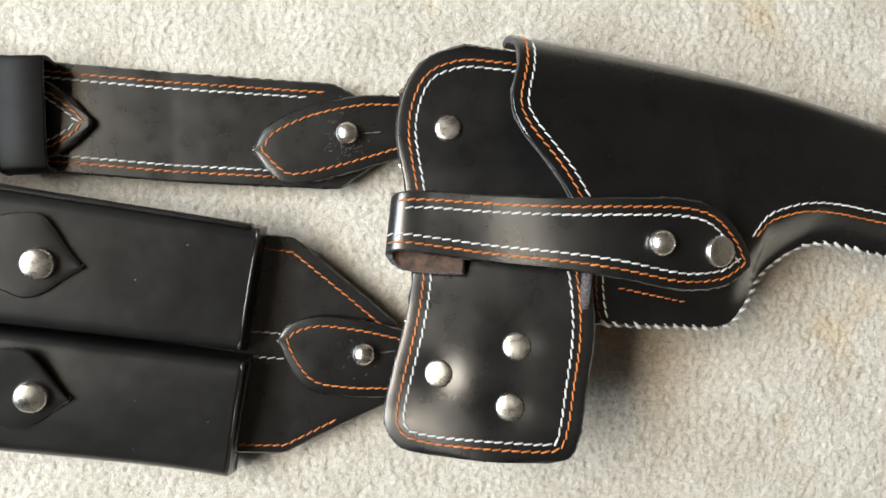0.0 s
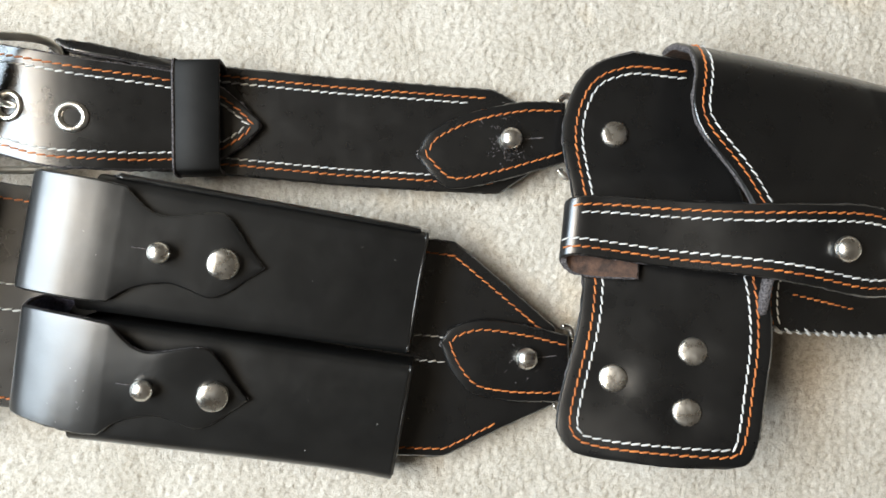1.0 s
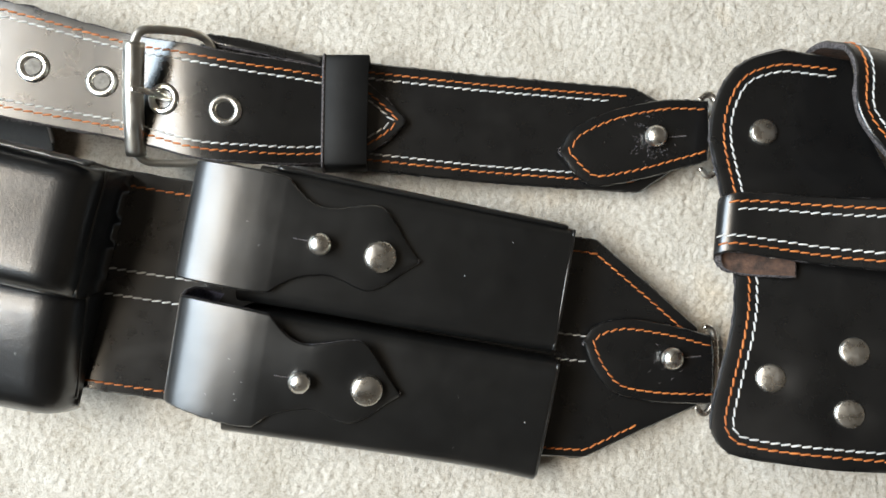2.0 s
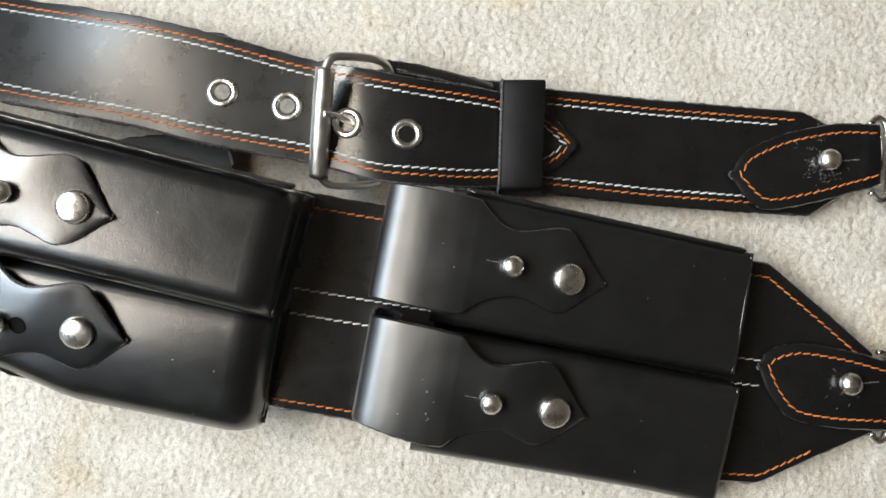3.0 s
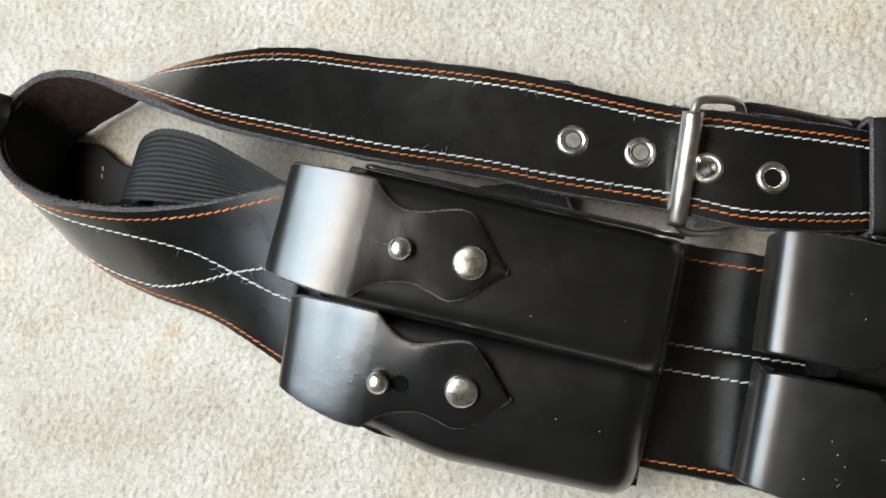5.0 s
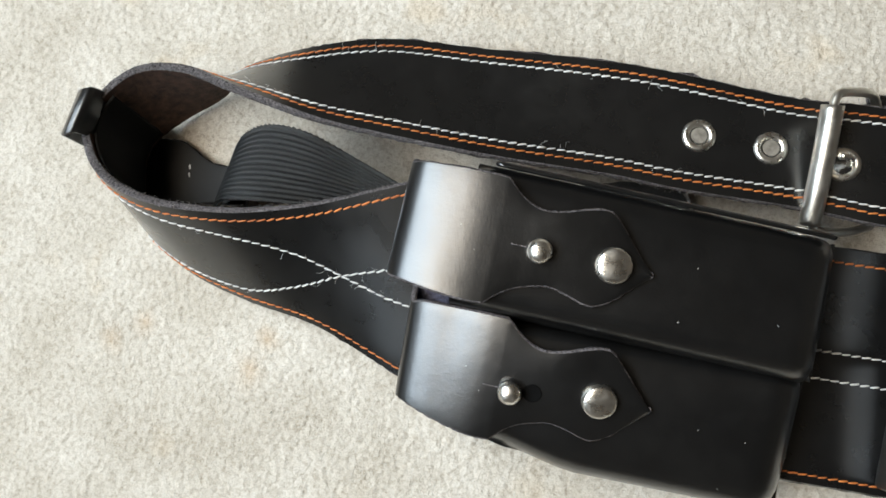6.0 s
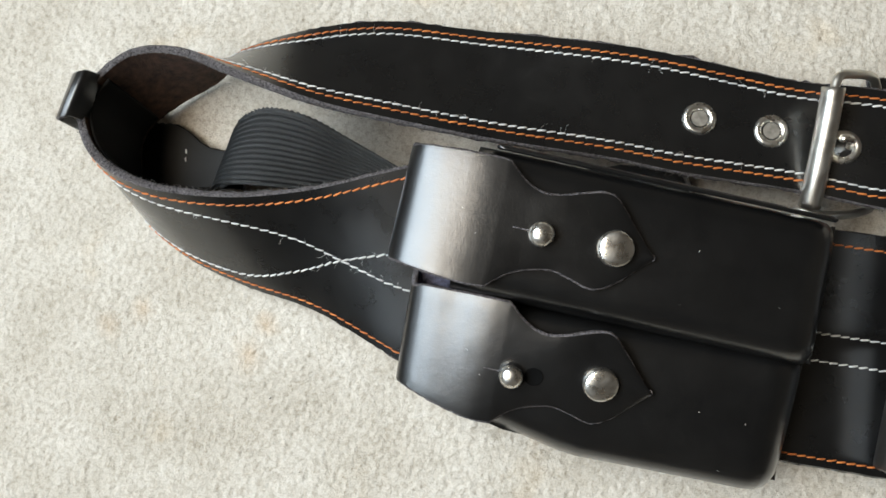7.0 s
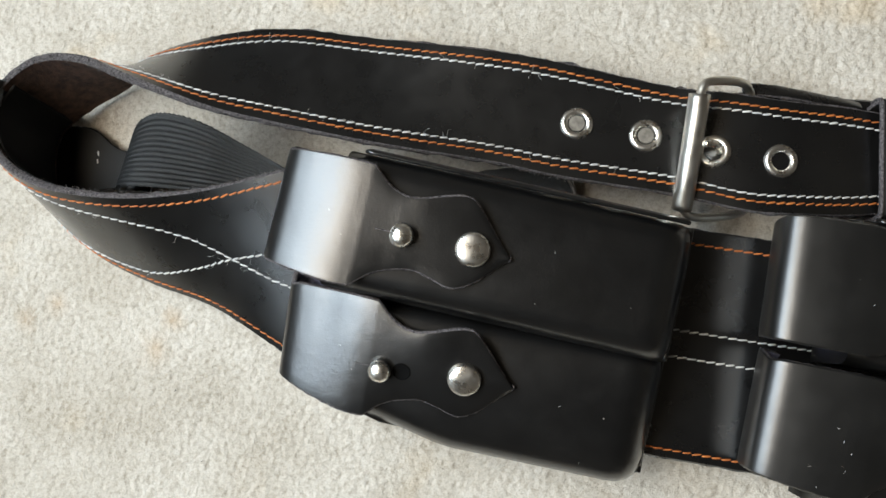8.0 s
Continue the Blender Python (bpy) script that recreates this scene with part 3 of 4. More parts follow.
def band(name, ring, x_dir, width, thick, n=64, mats=(None, None)):
    """A closed strap keeper: a ring of places swept along x_dir."""
    pts = np.array(list(ring) + [ring[0]], float)
    p = spline(pts, n)[:-1]
    t = np.roll(p, -1, 0) - np.roll(p, 1, 0)
    d = np.array(x_dir, float)
    d /= np.linalg.norm(d)
    nor = np.cross(t, d)
    nor /= np.linalg.norm(nor, axis=1, keepdims=True)
    c = p.mean(0)
    if np.sum((p - c) * nor) < 0:
        nor = -nor
    rows = [(-0.5, 0.0004), (-0.48, 0.0), (0.48, 0.0), (0.5, 0.0004), (0.5, thick - 0.0003), (0.48, thick), (-0.48, thick), (-0.5, thick - 0.0003)]
    verts = [p[i] + d * width * a - nor[i] * o for i in range(n) for a, o in rows]
    faces, slots = [], []
    m = len(rows)
    for i in range(n):
        q = (i + 1) % n
        for k in range(m):
            e = (k + 1) % m
            faces.append((i * m + k, i * m + e, q * m + e, q * m + k))
            slots.append(1 if k in (3, 7) else 0)
    return mesh_of(name, verts, faces, [mats[0] or SOFT, mats[1] or RAW_EDGE], slots)


keeper = thing("strap_keeper", (-0.153, 0.05, 0.006), "black leather keeper loop round both straps", "strap keeper")
RING = [(-0.1527, 0.0722, 0.0150), (-0.1527, 0.0722, 0.0205), (-0.1527, 0.0690, 0.0232), (-0.1527, 0.0500, 0.0218), (-0.1527, 0.0310, 0.0202), (-0.1527, 0.0270, 0.0180), (-0.1527, 0.0262, 0.0110), (-0.1527, 0.0290, 0.0065), (-0.1527, 0.0500, 0.0068), (-0.1527, 0.0690, 0.0080)]
put("keeper_band", band("keeper_band", RING, (1, 0.05, -0.05), 0.0182, 0.0022, 64, (MATTE, RAW_EDGE)), keeper)

cut = [(x - 0.0088, y - 0.0004, z + 0.0004) for x, y, z in RING[:8]]
put("cut_edge", tube("cut_edge", cut, 0.0006, RAW_EDGE, 60, 6), keeper, "pale cut edge of the keeper")

end_keeper = thing("strap_keeper", (-0.504, 0.066, 0.002), "small black leather keeper on the looped strap end", "strap keeper")
RING = [(-0.5122, 0.0676, 0.0440), (-0.5086, 0.0676, 0.0464), (-0.5048, 0.0680, 0.0440), (-0.5018, 0.0676, 0.0250), (-0.4990, 0.0665, 0.0060), (-0.5020, 0.0655, 0.0012), (-0.5078, 0.0655, 0.0020), (-0.5112, 0.0665, 0.0240)]
put("keeper_band", band("keeper_band", RING, (0.32, 0.95, 0.0), 0.0185, 0.0018, 64, (WORN, RAW_EDGE)), end_keeper)


# ---- fastening tabs ----
def tab(low, high, stud, slit, cracks, group="fastening tabs"):
    ob = thing("fastening_tab", (low[0][0], low[0][1], low[0][2]), "pointed black leather tab with orange stitching and a nickel stud", "strap tab", group)
    g = loft(low, high, 50, 12, lambda u, v: 0.0012 * math.sin(math.pi * v))
    put("tab_leather", sheet("tab_leather", g, 0.0026), ob)
    edge = np.vstack([g[::-1, 0], g[:, -1]])
    keep = [0]
    for k in range(1, len(edge)):
        if np.linalg.norm(edge[k] - edge[keep[-1]]) > 0.0012:
            keep.append(k)
    line = inset(edge[keep], -0.0042)
    for _ in range(3):
        line[1:-1] = (line[:-2] + 2 * line[1:-1] + line[2:]) / 4
    stitches("orange_stitching", on_grid(g, line), ORANGE, ob, label="orange thread stitching", pitch=0.0036, length=0.0036)
    z, n = on(g, *stud)
    ball_stud("stud", (stud[0], stud[1], z), n, 0.0046, ob, "nickel button stud")
    slivers("scuffs", scatter(g, (stud[0] - 0.003, stud[1] - 0.001), (0.0048, 0.0048), cracks, 4), 0.0020, RAW_EDGE, ob, "grey scuffed cracks round the stud", 2)["kind"] = "stuff"
    pts, nor = on_grid(g, [(stud[0] + 0.004 + slit * k / 8, stud[1] + 0.001 * k / 8) for k in range(9)])
    put("slit", tube("slit", pts[::4] + nor[::4] * 0.00005, 0.00035, RAW_EDGE, 10, 6), ob, "cut slit beside the stud")
    return ob


tab([(-0.0645, 0.0365, 0.0118), (-0.0570, 0.0275, 0.0120), (-0.0480, 0.0227, 0.0122), (-0.0295, 0.0260, 0.0128), (-0.0150, 0.0302, 0.0130), (-0.0010, 0.0345, 0.0130)],
    [(-0.0642, 0.0372, 0.0118), (-0.0580, 0.0470, 0.0122), (-0.0416, 0.0552, 0.0126), (-0.0225, 0.0597, 0.0130), (-0.0120, 0.0605, 0.0130), (-0.0010, 0.0603, 0.0130)], (-0.0245, 0.0437), 0.010, 100)
tab([(-0.0535, -0.0422, 0.0148), (-0.0490, -0.0530, 0.0150), (-0.0397, -0.0632, 0.0152), (-0.0242, -0.0663, 0.0152), (-0.0120, -0.0668, 0.0150), (0.0010, -0.0670, 0.0148)],
    [(-0.0533, -0.0412, 0.0148), (-0.0485, -0.0355, 0.0150), (-0.0363, -0.0322, 0.0152), (-0.0197, -0.0340, 0.0152), (-0.0090, -0.0362, 0.0150), (0.0010, -0.0388, 0.0148)], (-0.0174, -0.0480), 0.009, 16)

for name, pts in (("ring", [(-0.0030, 0.0320, 0.0085), (0.0010, 0.0285, 0.0085), (0.0045, 0.0330, 0.0085), (0.0050, 0.0470, 0.0085), (0.0040, 0.0600, 0.0085), (0.0005, 0.0640, 0.0085), (-0.0035, 0.0610, 0.0085)]), ("ring", [(-0.0040, -0.0690, 0.0090), (0.0000, -0.0720, 0.0090), (0.0040, -0.0660, 0.0090), (0.0045, -0.0520, 0.0090), (0.0035, -0.0380, 0.0090), (-0.0005, -0.0350, 0.0090)])):
    ring = thing("strap_ring", pts[2], "nickel wire ring between the tab and the holster mount", "ring", "strap rings")
    put("wire", tube("wire", pts, 0.0015, NICKEL, 60, 10), ring)


# ---- magazine pouches ----
FLAP = [(-0.004, -0.0310, 0.0205, -0.0205), (-0.024, -0.0300, 0.0210, -0.0205), (-0.0325, -0.0245, 0.0215, -0.0205), (-0.0345, -0.0160, 0.0220, -0.0206), (-0.0338, -0.0088, 0.0224, -0.0208), (-0.0300, -0.0048, 0.0226, -0.0210), (-0.0240, -0.0021, 0.0226, -0.0212), (-0.0170, 0.0001, 0.0226, -0.0213), (-0.0100, 0.0014, 0.0225, -0.0213), (-0.0045, 0.0021, 0.0223, -0.0212), (0.0012, 0.0024, 0.0220, -0.0207)]
TONGUE = [(0.0012, 0.0024, 0.0220, -0.0207), (0.0060, 0.0023, 0.0176, -0.0164), (0.0105, 0.0022, 0.0147, -0.0137), (0.0155, 0.0022, 0.0136, -0.0120), (0.0215, 0.0022, 0.0146, -0.0110), (0.0280, 0.0022, 0.0167, -0.0124), (0.0335, 0.0022, 0.0180, -0.0140), (0.0375, 0.0022, 0.0172, -0.0136), (0.0425, 0.0022, 0.0122, -0.0106), (0.0478, 0.0022, 0.0062, -0.0056), (0.0532, 0.0022, 0.0004, -0.0004)]


def two_runs(points, n):
    """A curve through the flap's points and then the tongue's, with a corner where they meet."""
    k, m = len(FLAP) - 1, round(n * 0.5)
    return np.vstack([spline(points[:k + 1], m)[:-1], spline(points[k:], n - m)])


def pouch(origin, angle, slope, tilt, length, low, high, stud, cap, keyhole, label, mats, end_round, curl_low=1.0, rise=0.0, rim=0.0, back=0.0, depth=1.0, reach=1.0, flare=0.0):
    ox, oy, oz = origin
    ca, sa = math.cos(radians(angle)), math.sin(radians(angle))

    def place(x, y, z):
        return (ox + ca * x - sa * y, oy + sa * x + ca * y, oz + slope * x + tilt * y + z)

    ob = thing("magazine_pouch", place(0.05, 0, -0.02), label, "pouch", "magazine pouches")
    # body: moulded box, open towards the flap, closed at the other end
    r = 0.0055 if end_round < 0.002 else 0.0085
    sections = [(-0.010 if tilt < 0.2 else -0.001, 0.0, 0.0, 1.0), (0.0, 0.0, 0.0, 1.0)] + [((length - end_round * 1.25) * k / 13, 0.0, 0.0, 1.0) for k in range(1, 14)]
    sections += [(length - end_round + end_round * math.sin(a), end_round * (1 - math.cos(a)), 0.0, 1 - 9 * end_round * a * a) for a in (0.0, 0.35, 0.7, 1.05, 1.4)]
    wide_end = sections[-1][3]
    sections += [(length + 0.0005, end_round, 0.45, wide_end), (length + 0.0010, end_round, 1.0, wide_end)]
    verts = []
    for x, drop, wall, wide in sections:
        u = max(0.0, x) / length
        y0, y1 = low * (wide if tilt > 0.2 else 1.0) - flare * u ** 6, high
        y0 += 0.007 * max(0.0, 1 - u / 0.3) if tilt > 0.2 else 0.0
        ring = [(y1 + 0.001, "foot"), (y1 + 0.0007, "side")]
        ring += [(y1 - r + r * math.cos(k * math.pi / 8), -r + r * math.sin(k * math.pi / 8)) for k in range(5)]
        ring += [(y1 - r + (y0 - y1 + 2 * r) * k / 10, 0.0014 * math.sin(math.pi * k / 10) * math.sin(math.pi * min(1, u * 0.9 + 0.1))) for k in range(1, 10)]
        ring += [(y0 + r - r * math.sin(k * math.pi / 8), -r + r * math.cos(k * math.pi / 8)) for k in range(5)]
        ring += [(y0 - 0.0007, "side"), (y0 - 0.001, "foot")]
        m = len(ring)
        for y, z in ring:
            wx, wy, wz = place(x, y, 0)
            floor_z = panel_height(wx) + 0.0005 - (0.008 if y < low + 0.004 and tilt > 0.1 else 0.0)
            if z == "foot":
                wz = floor_z
            else:
                wz = (wz - r - drop + floor_z) / 2 if z == "side" else wz + z - drop
                wz += (floor_z - wz) * wall
            verts.append((wx, wy, max(wz, floor_z)))
    faces = []
    for i in range(len(sections) - 1):
        for k in range(m - 1):
            faces.append((i * m + k, i * m + k + 1, (i + 1) * m + k + 1, (i + 1) * m + k))
    faces.append(tuple(k for k in range(m)))
    faces.append(tuple((len(sections) - 1) * m + k for k in range(m - 1, -1, -1)))
    body_me = mesh_of("pouch_body", verts, faces, [mats[0]])
    put("pouch_body", body_me, ob, "moulded black leather body")
    # raw rim along the upper seam, and the seam of the closed end
    if rim:
        rim_lo = [place(x, high + 0.0004, -0.0012) for x in (-0.004, length * 0.3, length * 0.65, length - 0.003)]
        rim_hi = [place(x, high + 0.0006 + rim, -0.0052) for x in (-0.004, length * 0.3, length * 0.65, length - 0.003)]
        put("seam_rim", sheet("seam_rim", loft(rim_lo, rim_hi, 40, 4), 0.0016, (mats[0], mats[0], mats[0])), ob, "doubled leather rim")
    foot = low * (0.72 if tilt > 0.2 else 0.96)
    seam = [place(length - 0.0004, foot + (high * 0.97 - foot) * k / 4, -0.0004 - end_round * 0.9 + 0.0008 * math.sin(math.pi * k / 4)) for k in range(5)]
    put("end_seam", tube("end_seam", seam, 0.0008, mats[0], 24, 8), ob, "turned end seam")
    # flap: curls up over the mouth and narrows to a pointed tongue
    edge_rise = lambda x: rise * max(0.0, 1 - abs(x - 0.024) / 0.04)
    shape = [(x + 0.014 if k == 0 and tilt > 0.2 else x * reach if x < -0.01 else x, z * (0.55 if k < 3 and tilt > 0.2 else depth if k < 7 else 1.0), yt, yb) for k, (x, z, yt, yb) in enumerate(FLAP + TONGUE[1:])]
    lo = [place(x, yb * (1 + (curl_low - 1) * min(1, max(0, -x / 0.034)) ** 1.5), z) for x, z, yt, yb in shape]
    hi = [place(x, yt + (back if k < 3 else back * 0.6 if k == 3 else 0.0), z + edge_rise(x)) for k, (x, z, yt, yb) in enumerate(shape)]
    g = loft(lo, hi, 110, 16, lambda u, v: 0.0008 * math.sin(math.pi * v) * min(1, max(0, (u - 0.3) * 3)), two_runs)
    flap = put("flap", sheet("flap", g, 0.0021, (mats[0], RAW_EDGE, SUEDE), 0.00009, mats[0] is SOFT), ob, "curled flap with a shaped pointed tongue")
    top = g[42:]
    for kind, (x, y) in (("stud", stud), ("cap", cap)):
        wx, wy, _ = place(x, y, 0)
        z, n = on(top, wx, wy)
        if kind == "stud":
            ball_stud("stud", (wx, wy, z - 0.0002), n, 0.0041, ob, "nickel button stud")
        else:
            dome("rivet_cap", (wx, wy, z), n, 0.0060, 0.0034, ob, None, "domed nickel rivet cap")
    line = [place(stud[0] + s, stud[1] + 0.0004, 0) for s in np.linspace(-0.0095, -0.003, 6)]
    pts, nor = on_grid(top, line)
    put("slit", tube("slit", pts[::5] + nor[::5] * 0.00002, 0.00028, RAW_EDGE, 8, 6), flap, "cut slit")
    rng = random.Random(int(ox * -1e4))
    bits = [place(rng.uniform(0.06, length - 0.006), rng.uniform(low + 0.006, high - 0.006), 0.0012) for _ in range(3)]
    slivers("lint", [(p, (0, 0, 1)) for p in bits], 0.0008, WHITE, ob, "specks of white lint", 5)["kind"] = "stuff"
    wx, wy, _ = place(-0.010, -0.012, 0)
    slivers("lint", scatter(top, (wx, wy), (0.006, 0.006), 9 if tilt == 0.12 else 2, 8), 0.0009, WHITE, flap, "specks of white lint", 6)["kind"] = "stuff"
    if keyhole:
        wx, wy, _ = place(stud[0] + 0.0075, stud[1] + 0.0006, 0)
        z, n = on(top, wx, wy)
        # nothing is cut: a thin black disc paints the dark of the keyhole
        put("keyhole", lathe("keyhole", [(0.0033, 0.00008), (0.0031, 0.00022), (0.0029, 0.00012), (0.00001, 0.00012)], (wx, wy, z), n, HOLE_SHADE, 20), flap, "keyhole, its shade painted as a black disc")
    return ob, place


def panel_height(x):
    k = np.argmin(np.abs(panel[:, 8, 0] - x))
    return float(panel[k, 8, 2])


LABEL = "black leather magazine pouch, closed flap with two nickel studs"
pouch((-0.1740, -0.0030, 0.0460), -9.0, -0.19, 0.0, 0.1125, -0.0255, 0.0250, (0.0162, 0.0), (0.0385, -0.0006), False, LABEL, (WORN, WORN), 0.001, 1.0, 0.001, 0.0010)
pouch((-0.1800, -0.0530, 0.0410), -9.5, -0.15, 0.12, 0.1130, -0.0250, 0.0225, (0.0160, 0.0), (0.0405, 0.0004), False, LABEL, (WORN, WORN), 0.0015, 0.85, 0.004, 0.0, 0.004, flare=0.0022)
pouch((-0.3520, 0.0175, 0.0600), -12.0, -0.06, 0.0, 0.1130, -0.0225, 0.0265, (0.0158, 0.0), (0.0400, 0.0006), False, "deep moulded black leather magazine pouch with a closed flap", (SOFT, SOFT), 0.011, 0.85, 0.0028, 0.0012, 0.004, 0.9, 0.97)
pouch((-0.3510, -0.0290, 0.0440), -10.0, -0.02, 0.22, 0.1040, -0.0275, 0.0220, (0.0058, -0.0020), (0.0356, 0.0006), True, "deep moulded black leather magazine pouch, stud beside its keyhole", (SOFT, SOFT), 0.012, 0.62, 0.0045, 0.0, 0.0140, 0.7, 1.0)

# ---- holster on its mount ----
holster = thing("gun_holster", (0.09, 0.01, 0.0), "black leather gun holster with double orange and white stitching", "holster")
MOUNT_LEFT = [(0.0090, -0.0836, 0.0410), (-0.0030, -0.0810, 0.0385), (-0.0085, -0.0735, 0.0375), (-0.0088, -0.0660, 0.0375), (-0.0061, -0.0526, 0.0385), (-0.0005, -0.0300, 0.0375), (0.0020, -0.0080, 0.0320), (-0.0010, 0.0215, 0.0260), (-0.0044, 0.0440, 0.0235), (-0.0006, 0.0622, 0.0245), (0.0082, 0.0732, 0.0262), (0.0236, 0.0780, 0.0280)]
MOUNT_RIGHT = [(0.0536, -0.0855, 0.0485), (0.0612, -0.0828, 0.0510), (0.0643, -0.0762, 0.0520), (0.0659, -0.0689, 0.0520), (0.0675, -0.0564, 0.0515), (0.0707, -0.0355, 0.0500), (0.0691, -0.0101, 0.0475), (0.0640, 0.0215, 0.0370), (0.0600, 0.0440, 0.0275), (0.0560, 0.0600, 0.0260), (0.0540, 0.0700, 0.0260), (0.0520, 0.0755, 0.0260)]
mount = loft(MOUNT_RIGHT, MOUNT_LEFT, 110, 44, lambda u, v: 0.0035 * math.sin(math.pi * v) ** 1.5 * max(0.0, 1 - u * 1.6))
RIVETS = ((0.0122, -0.0520), (0.0417, -0.0411), (0.0389, -0.0639), (0.0168, 0.0449))
for x, y in RIVETS[:3]:
    mount[..., 2] -= 0.0016 * np.exp(-((mount[..., 0] - x) ** 2 + (mount[..., 1] - y) ** 2) / 0.0085 ** 2)
mount_part = put("mount_plate", sheet("mount_plate", mount, 0.0035), holster, "flat stitched mount plate with rounded corners")
edge = np.vstack([mount[-1, 8:], mount[::-1, -1], mount[0, ::-1], mount[:62, 0]])
keep = [0]
for k in range(1, len(edge)):
    if np.linalg.norm(edge[k] - edge[keep[-1]]) > 0.0025:
        keep.append(k)
for d, colour, name in ((0.0050, ORANGE, "orange_stitching"), (0.0078, WHITE, "white_stitching")):
    line = inset(edge[keep], d)
    for _ in range(4):
        line[1:-1] = (line[:-2] + 2 * line[1:-1] + line[2:]) / 4
    stitches(name, on_grid(mount, spline(line, 400)), colour, mount_part, label=name.split("_")[0] + " thread stitching", length=0.0037, r=0.00040)
for x, y in RIVETS:
    z, n = on(mount, x, y)
    dome("rivet", (x, y, z), n, 0.0054, 0.0020, mount_part, None, "flat nickel rivet")

BODY_LOW = [(0.0720, -0.0332, 0.0420), (0.0900, -0.0345, 0.0390), (0.1078, -0.0355, 0.0340), (0.1250, -0.0366, 0.0300), (0.1340, -0.0345, 0.0285), (0.1410, -0.0265, 0.0270), (0.1478, -0.0156, 0.0250), (0.1614, -0.0051, 0.0260), (0.1748, -0.0020, 0.0280), (0.2040, -0.0076, 0.0280), (0.2400, -0.0130, 0.0270)]
BODY_HIGH = [(0.0421, 0.0816, 0.0300), (0.0650, 0.0780, 0.0300), (0.0866, 0.0744, 0.0300), (0.1080, 0.0705, 0.0300), (0.1220, 0.0676, 0.0300), (0.1320, 0.0655, 0.0300), (0.1400, 0.0637, 0.0300), (0.1600, 0.0585, 0.0300), (0.1780, 0.0535, 0.0290), (0.2050, 0.0455, 0.0280), (0.2400, 0.0350, 0.0260)]
nu = 110
lowc, highc = spline(BODY_LOW, nu), spline(BODY_HIGH, nu)
vs = np.concatenate([np.linspace(0, 1, 33), [1.012, 1.02, 1.02, 1.012, 0.99]])
drops = [0] * 33 + [0.003, 0.008, 0.014, 0.019, 0.022]
g = np.zeros((nu + 1, len(vs), 3))
for i in range(nu + 1):
    u = i / nu
    for j, v in enumerate(vs):
        p = lowc[i] * (1 - v) + highc[i] * v
        w = min(v, 1)
        crest = 0.0560 + (0.047 - 0.0560) * min(1, u / 0.35) - 0.004 * u
        rise = min(1.0, w / 0.36)
        rise = rise * rise * (3 - 2 * rise)
        z = p[2] + (crest - p[2]) * rise if w < 0.36 else crest + (highc[i][2] - crest) * (1 - math.sqrt(max(0.0, 1 - ((w - 0.36) / 0.64) ** 2.6)))
        z -= drops[j]
        p[0] += -0.0120 * math.exp(-((w - 0.70) / 0.17) ** 2) * max(0, 1 - u * 5) + 0.003 * math.exp(-((w - 0.3) / 0.15) ** 2) * max(0, 1 - u * 6)
        g[i, j] = (p[0], p[1], z)
body_g = g
body_part = put("holster_body", sheet("holster_body", body_g, 0.003), holster, "folded black leather holster body")
for d, colour, name in ((0.0036, ORANGE, "orange_stitching"), (0.0064, WHITE, "white_stitching")):
    row = body_g[:, 0:33]
    mouth = np.array([[p[0], p[1]] for p in row[0, ::-1]])
    line = inset(mouth, d)
    stitches(name, on_grid(row, spline(line, 200)), colour, body_part, label=name.split("_")[0] + " thread stitching")
# stitched outline of the trigger guard
for off, colour, name in ((0.0, WHITE, "white_stitching"), (-0.0032, ORANGE, "orange_stitching")):
    guard = [(0.1345 - off * 0.6, 0.0010), (0.1410 - off * 0.4, 0.0090 + off * 0.7), (0.1500, 0.0128 + off), (0.1600, 0.0145 + off), (0.1720, 0.0140 + off), (0.1870, 0.0112 + off), (0.2100, 0.0065 + off), (0.2350, 0.0010 + off)]
    stitches(name, on_grid(body_g[:, 0:33], spline(np.array([(*p, 0) for p in guard]), 200)), colour, body_part, label=name.split("_")[0] + " thread stitching", pitch=0.0036, length=0.0035)
lace = lowc[2:, :] + np.array([0, 0.0006, -0.0012])
stitches("edge_lacing", (lace, np.tile(np.array([[0, -0.55, 0.83]]), (len(lace), 1))), WHITE, body_part, pitch=0.0046, length=0.0062, r=0.0009, slant=-24, label="thick white twisted edge lacing")

STRAP_LOW = [(0.0222, -0.0142, 0.0395), (0.0060, -0.0136, 0.0345), (-0.0040, -0.0114, 0.0330), (-0.0086, -0.0068, 0.0372), (-0.0040, -0.0045, 0.0415), (0.0080, -0.0058, 0.0435), (0.0304, -0.0089, 0.0470), (0.0584, -0.0117, 0.0560), (0.0782, -0.0146, 0.0598), (0.1003, -0.0190, 0.0585), (0.1170, -0.0185, 0.0545), (0.1260, -0.0150, 0.0515), (0.1322, -0.0103, 0.0490)]
STRAP_HIGH = [(0.0240, 0.0060, 0.0370), (0.0060, 0.0100, 0.0325), (-0.0030, 0.0135, 0.0315), (-0.0062, 0.0165, 0.0360), (-0.0020, 0.0182, 0.0405), (0.0100, 0.0182, 0.0425), (0.0302, 0.0166, 0.0475), (0.0584, 0.0152, 0.0560), (0.0800, 0.0152, 0.0598), (0.1024, 0.0148, 0.0590), (0.1160, 0.0110, 0.0565), (0.1262, 0.0015, 0.0530), (0.1324, -0.0088, 0.0490)]
strap_g = loft(STRAP_LOW, STRAP_HIGH, 120, 14)
strap_part = put("retention_strap", sheet("retention_strap", strap_g, 0.0030), holster, "curled retention strap with double stitching")
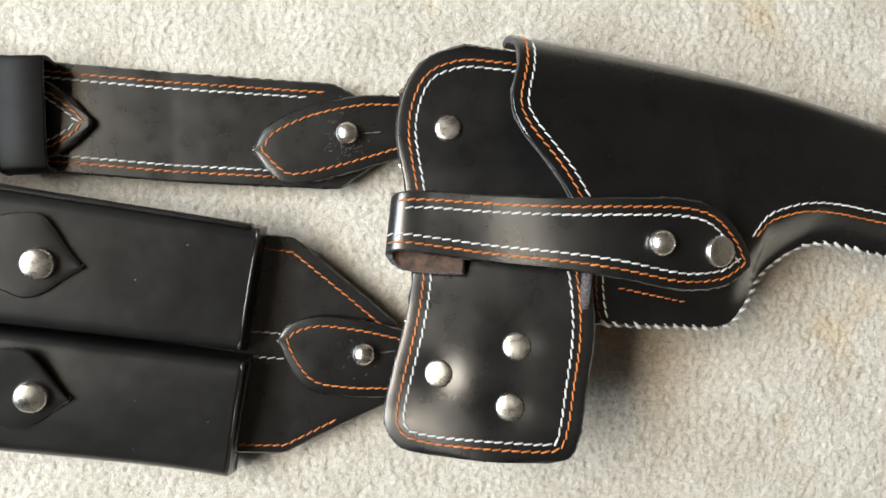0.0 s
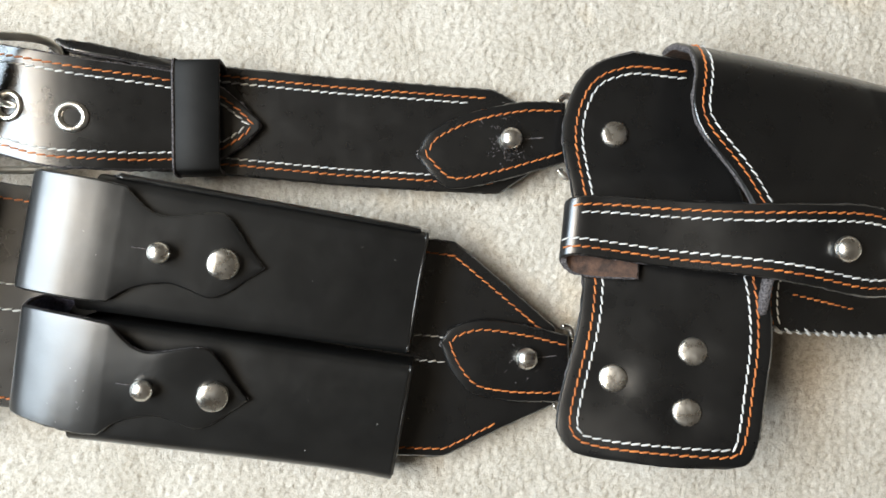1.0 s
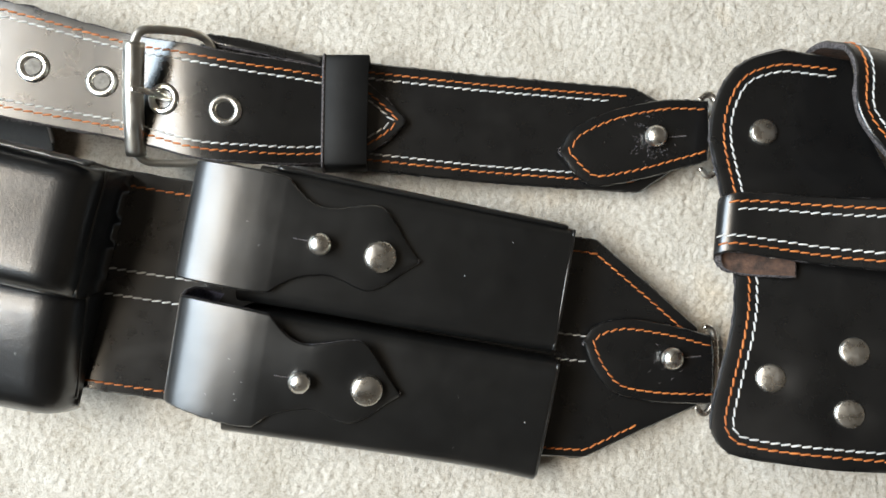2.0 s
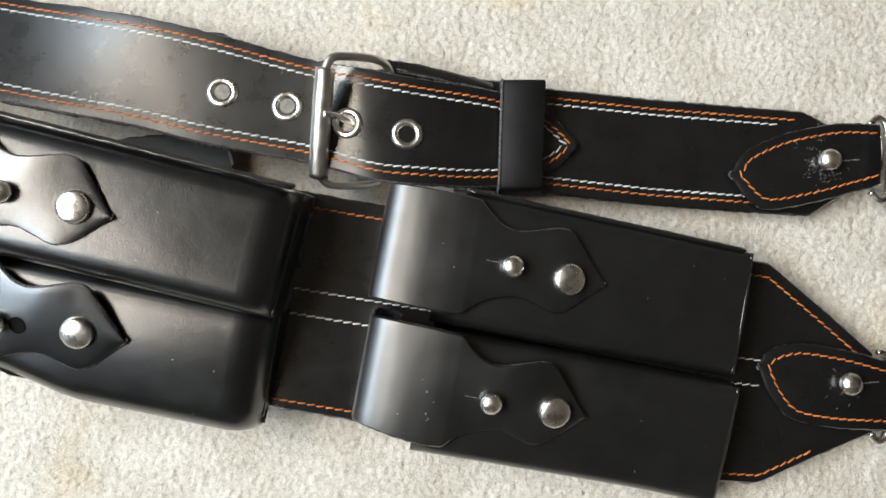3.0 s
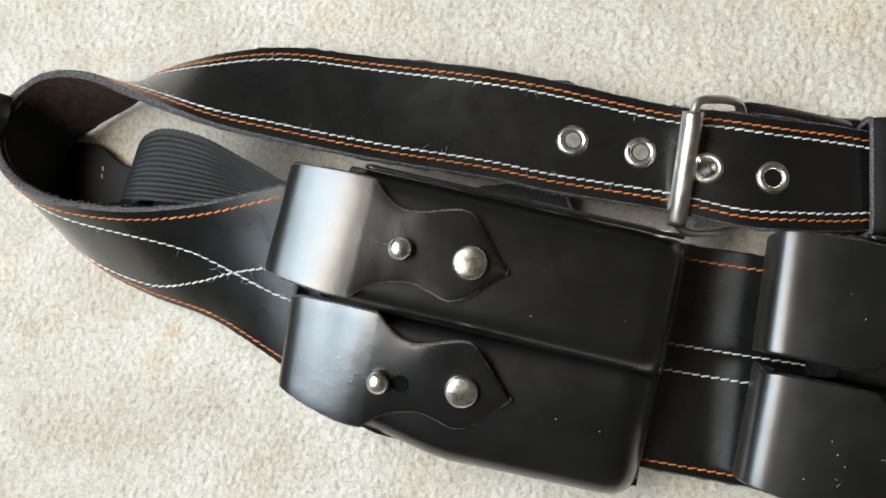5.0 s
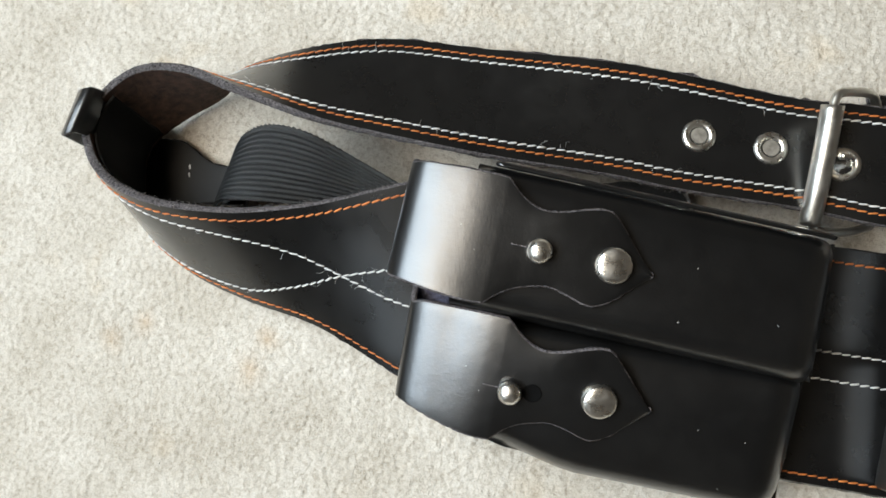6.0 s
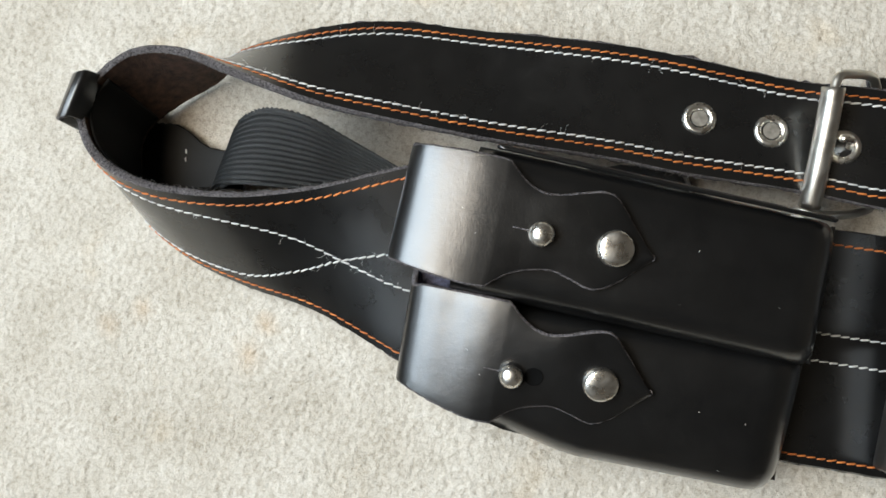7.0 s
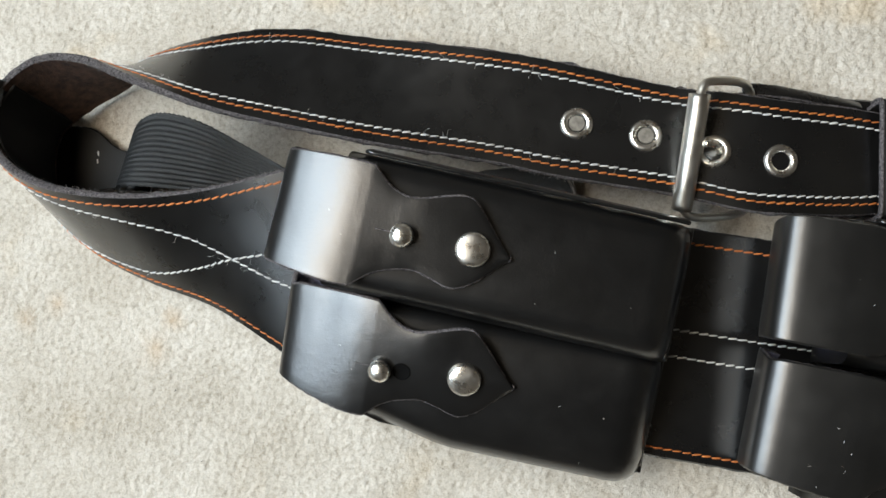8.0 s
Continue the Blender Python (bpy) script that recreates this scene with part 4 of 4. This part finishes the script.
for d, colour, name in ((0.0034, ORANGE, "orange_stitching"), (0.0064, WHITE, "white_stitching")):
    edge = np.vstack([strap_g[36:, 0], strap_g[:35:-1, -1]])
    keep = [0]
    for k in range(1, len(edge)):
        if np.linalg.norm(edge[k] - edge[keep[-1]]) > 0.0018:
            keep.append(k)
    line = inset(edge[keep], d)
    for _ in range(2):
        line[1:-1] = (line[:-2] + 2 * line[1:-1] + line[2:]) / 4
    stitches(name, on_grid(strap_g[34:], spline(line, 400)), colour, strap_part, label=name.split("_")[0] + " thread stitching")
z, n = on(strap_g[40:], 0.0920, -0.0015)
ball_stud("stud", (0.0920, -0.0015, z - 0.001), n, 0.0049, strap_part, "nickel button stud")
z, n = on(strap_g[40:], 0.1163, -0.0046)
dome("rivet_cap", (0.1163, -0.0046, z), n, 0.0060, 0.0024, strap_part, None, "flat nickel rivet cap")
dome("rivet", (0.0160, -0.0080, 0.0378), (-0.2, -0.25, 1), 0.0046, 0.0015, strap_part, None, "inner nickel rivet")
row = [(0.0815 + 0.0052 * k, -0.0188 - 0.0011 * k) for k in range(7)]
stitches("orange_stitching", on_grid(body_g[:, 0:33], np.array(row)), ORANGE, body_part, pitch=0.0036, length=0.0032, r=0.0004, label="orange thread stitching")
welt = loft([(0.0690, -0.0335, 0.0430), (0.0690, -0.0250, 0.0500), (0.0685, -0.0120, 0.0560)], [(0.0662, -0.0335, 0.0430), (0.0655, -0.0250, 0.0500), (0.0650, -0.0120, 0.0560)], 20, 4)
put("welt", sheet("welt", welt, 0.004, (RAW_EDGE, RAW_EDGE, RAW_EDGE)), holster, "pale cut edge of a leather layer")

# ---- elastic webbing inside the loop ----
elastic = thing("elastic_band", (-0.44, 0.045, 0.0), "ribbed black elastic band folded inside the strap loop", "elastic band")
EL_LOW = [(-0.4680, 0.0355, 0.0100), (-0.4640, 0.0365, 0.0200), (-0.4560, 0.0365, 0.0300), (-0.4430, 0.0355, 0.0330), (-0.4250, 0.0345, 0.0280), (-0.4050, 0.0335, 0.0220), (-0.3850, 0.0320, 0.0200)]
EL_HIGH = [(-0.4580, 0.0560, 0.0120), (-0.4540, 0.0580, 0.0250), (-0.4465, 0.0608, 0.0360), (-0.4350, 0.0625, 0.0410), (-0.4202, 0.0590, 0.0400), (-0.4044, 0.0508, 0.0340), (-0.3850, 0.0400, 0.0280)]
eg = loft(EL_LOW, EL_HIGH, 90, 84)
en = normals(eg)
for j in range(eg.shape[1]):
    eg[:, j] += en[:, j] * 0.00042 * math.sin(j * 2 * math.pi / 6.0)
    eg[(j // 3) % 2::2, j] += en[(j // 3) % 2::2, j] * 0.00022
put("webbing", sheet("webbing", eg, 0.0014, (ELASTIC, ELASTIC, ELASTIC)), elastic)
anchor = loft([(-0.5045, 0.0370, 0.0040), (-0.4860, 0.0380, 0.0055), (-0.4720, 0.0390, 0.0070), (-0.4560, 0.0380, 0.0080)], [(-0.5030, 0.0690, 0.0025), (-0.4860, 0.0665, 0.0035), (-0.4720, 0.0570, 0.0050), (-0.4540, 0.0545, 0.0080)], 30, 8)
put("anchor_leather", sheet("anchor_leather", anchor, 0.0022, (MATTE, RAW_EDGE, FLESH)), elastic, "leather end that anchors the elastic")
stitches("white_stitching", along(anchor, [(0.42, 0.45), (0.42, 0.6), (0.42, 0.75)], 30), WHITE, elastic, pitch=0.0034, length=0.0022, r=0.0004, label="white thread stitches")
tail = loft([(-0.335, 0.030, 0.0120), (-0.300, 0.029, 0.0100), (-0.273, 0.029, 0.0090)], [(-0.335, 0.0425, 0.0110), (-0.300, 0.0478, 0.0090), (-0.2765, 0.0440, 0.0080)], 30, 24)
put("webbing_tail", sheet("webbing_tail", tail, 0.0014, (ELASTIC, RAW_EDGE, ELASTIC)), elastic, "hemmed end of the elastic")
put("hem", tube("hem", [(-0.2772, 0.0445, 0.0085), (-0.2752, 0.0400, 0.0092), (-0.2735, 0.0350, 0.0095)], 0.0009, RIM, 12, 8), elastic, "pale stitched hem")

# ---- crumbs on the carpet ----
crumbs = thing("carpet_crumbs", (-0.44, -0.06, 0.0), "tiny dark crumbs caught in the carpet pile", "crumbs", kind="stuff")
spots = [(-0.4307, -0.0773), (-0.4440, -0.0477), (-0.4906, -0.0697), (-0.4000, -0.0930), (-0.3200, -0.1050), (-0.0520, 0.1020), (0.1300, -0.0700), (-0.5200, 0.0050)]
slivers("crumb", [((x, y, 0.0002), (0, 0, 1)) for x, y in spots], 0.0019, ELASTIC, crumbs, "", 9)
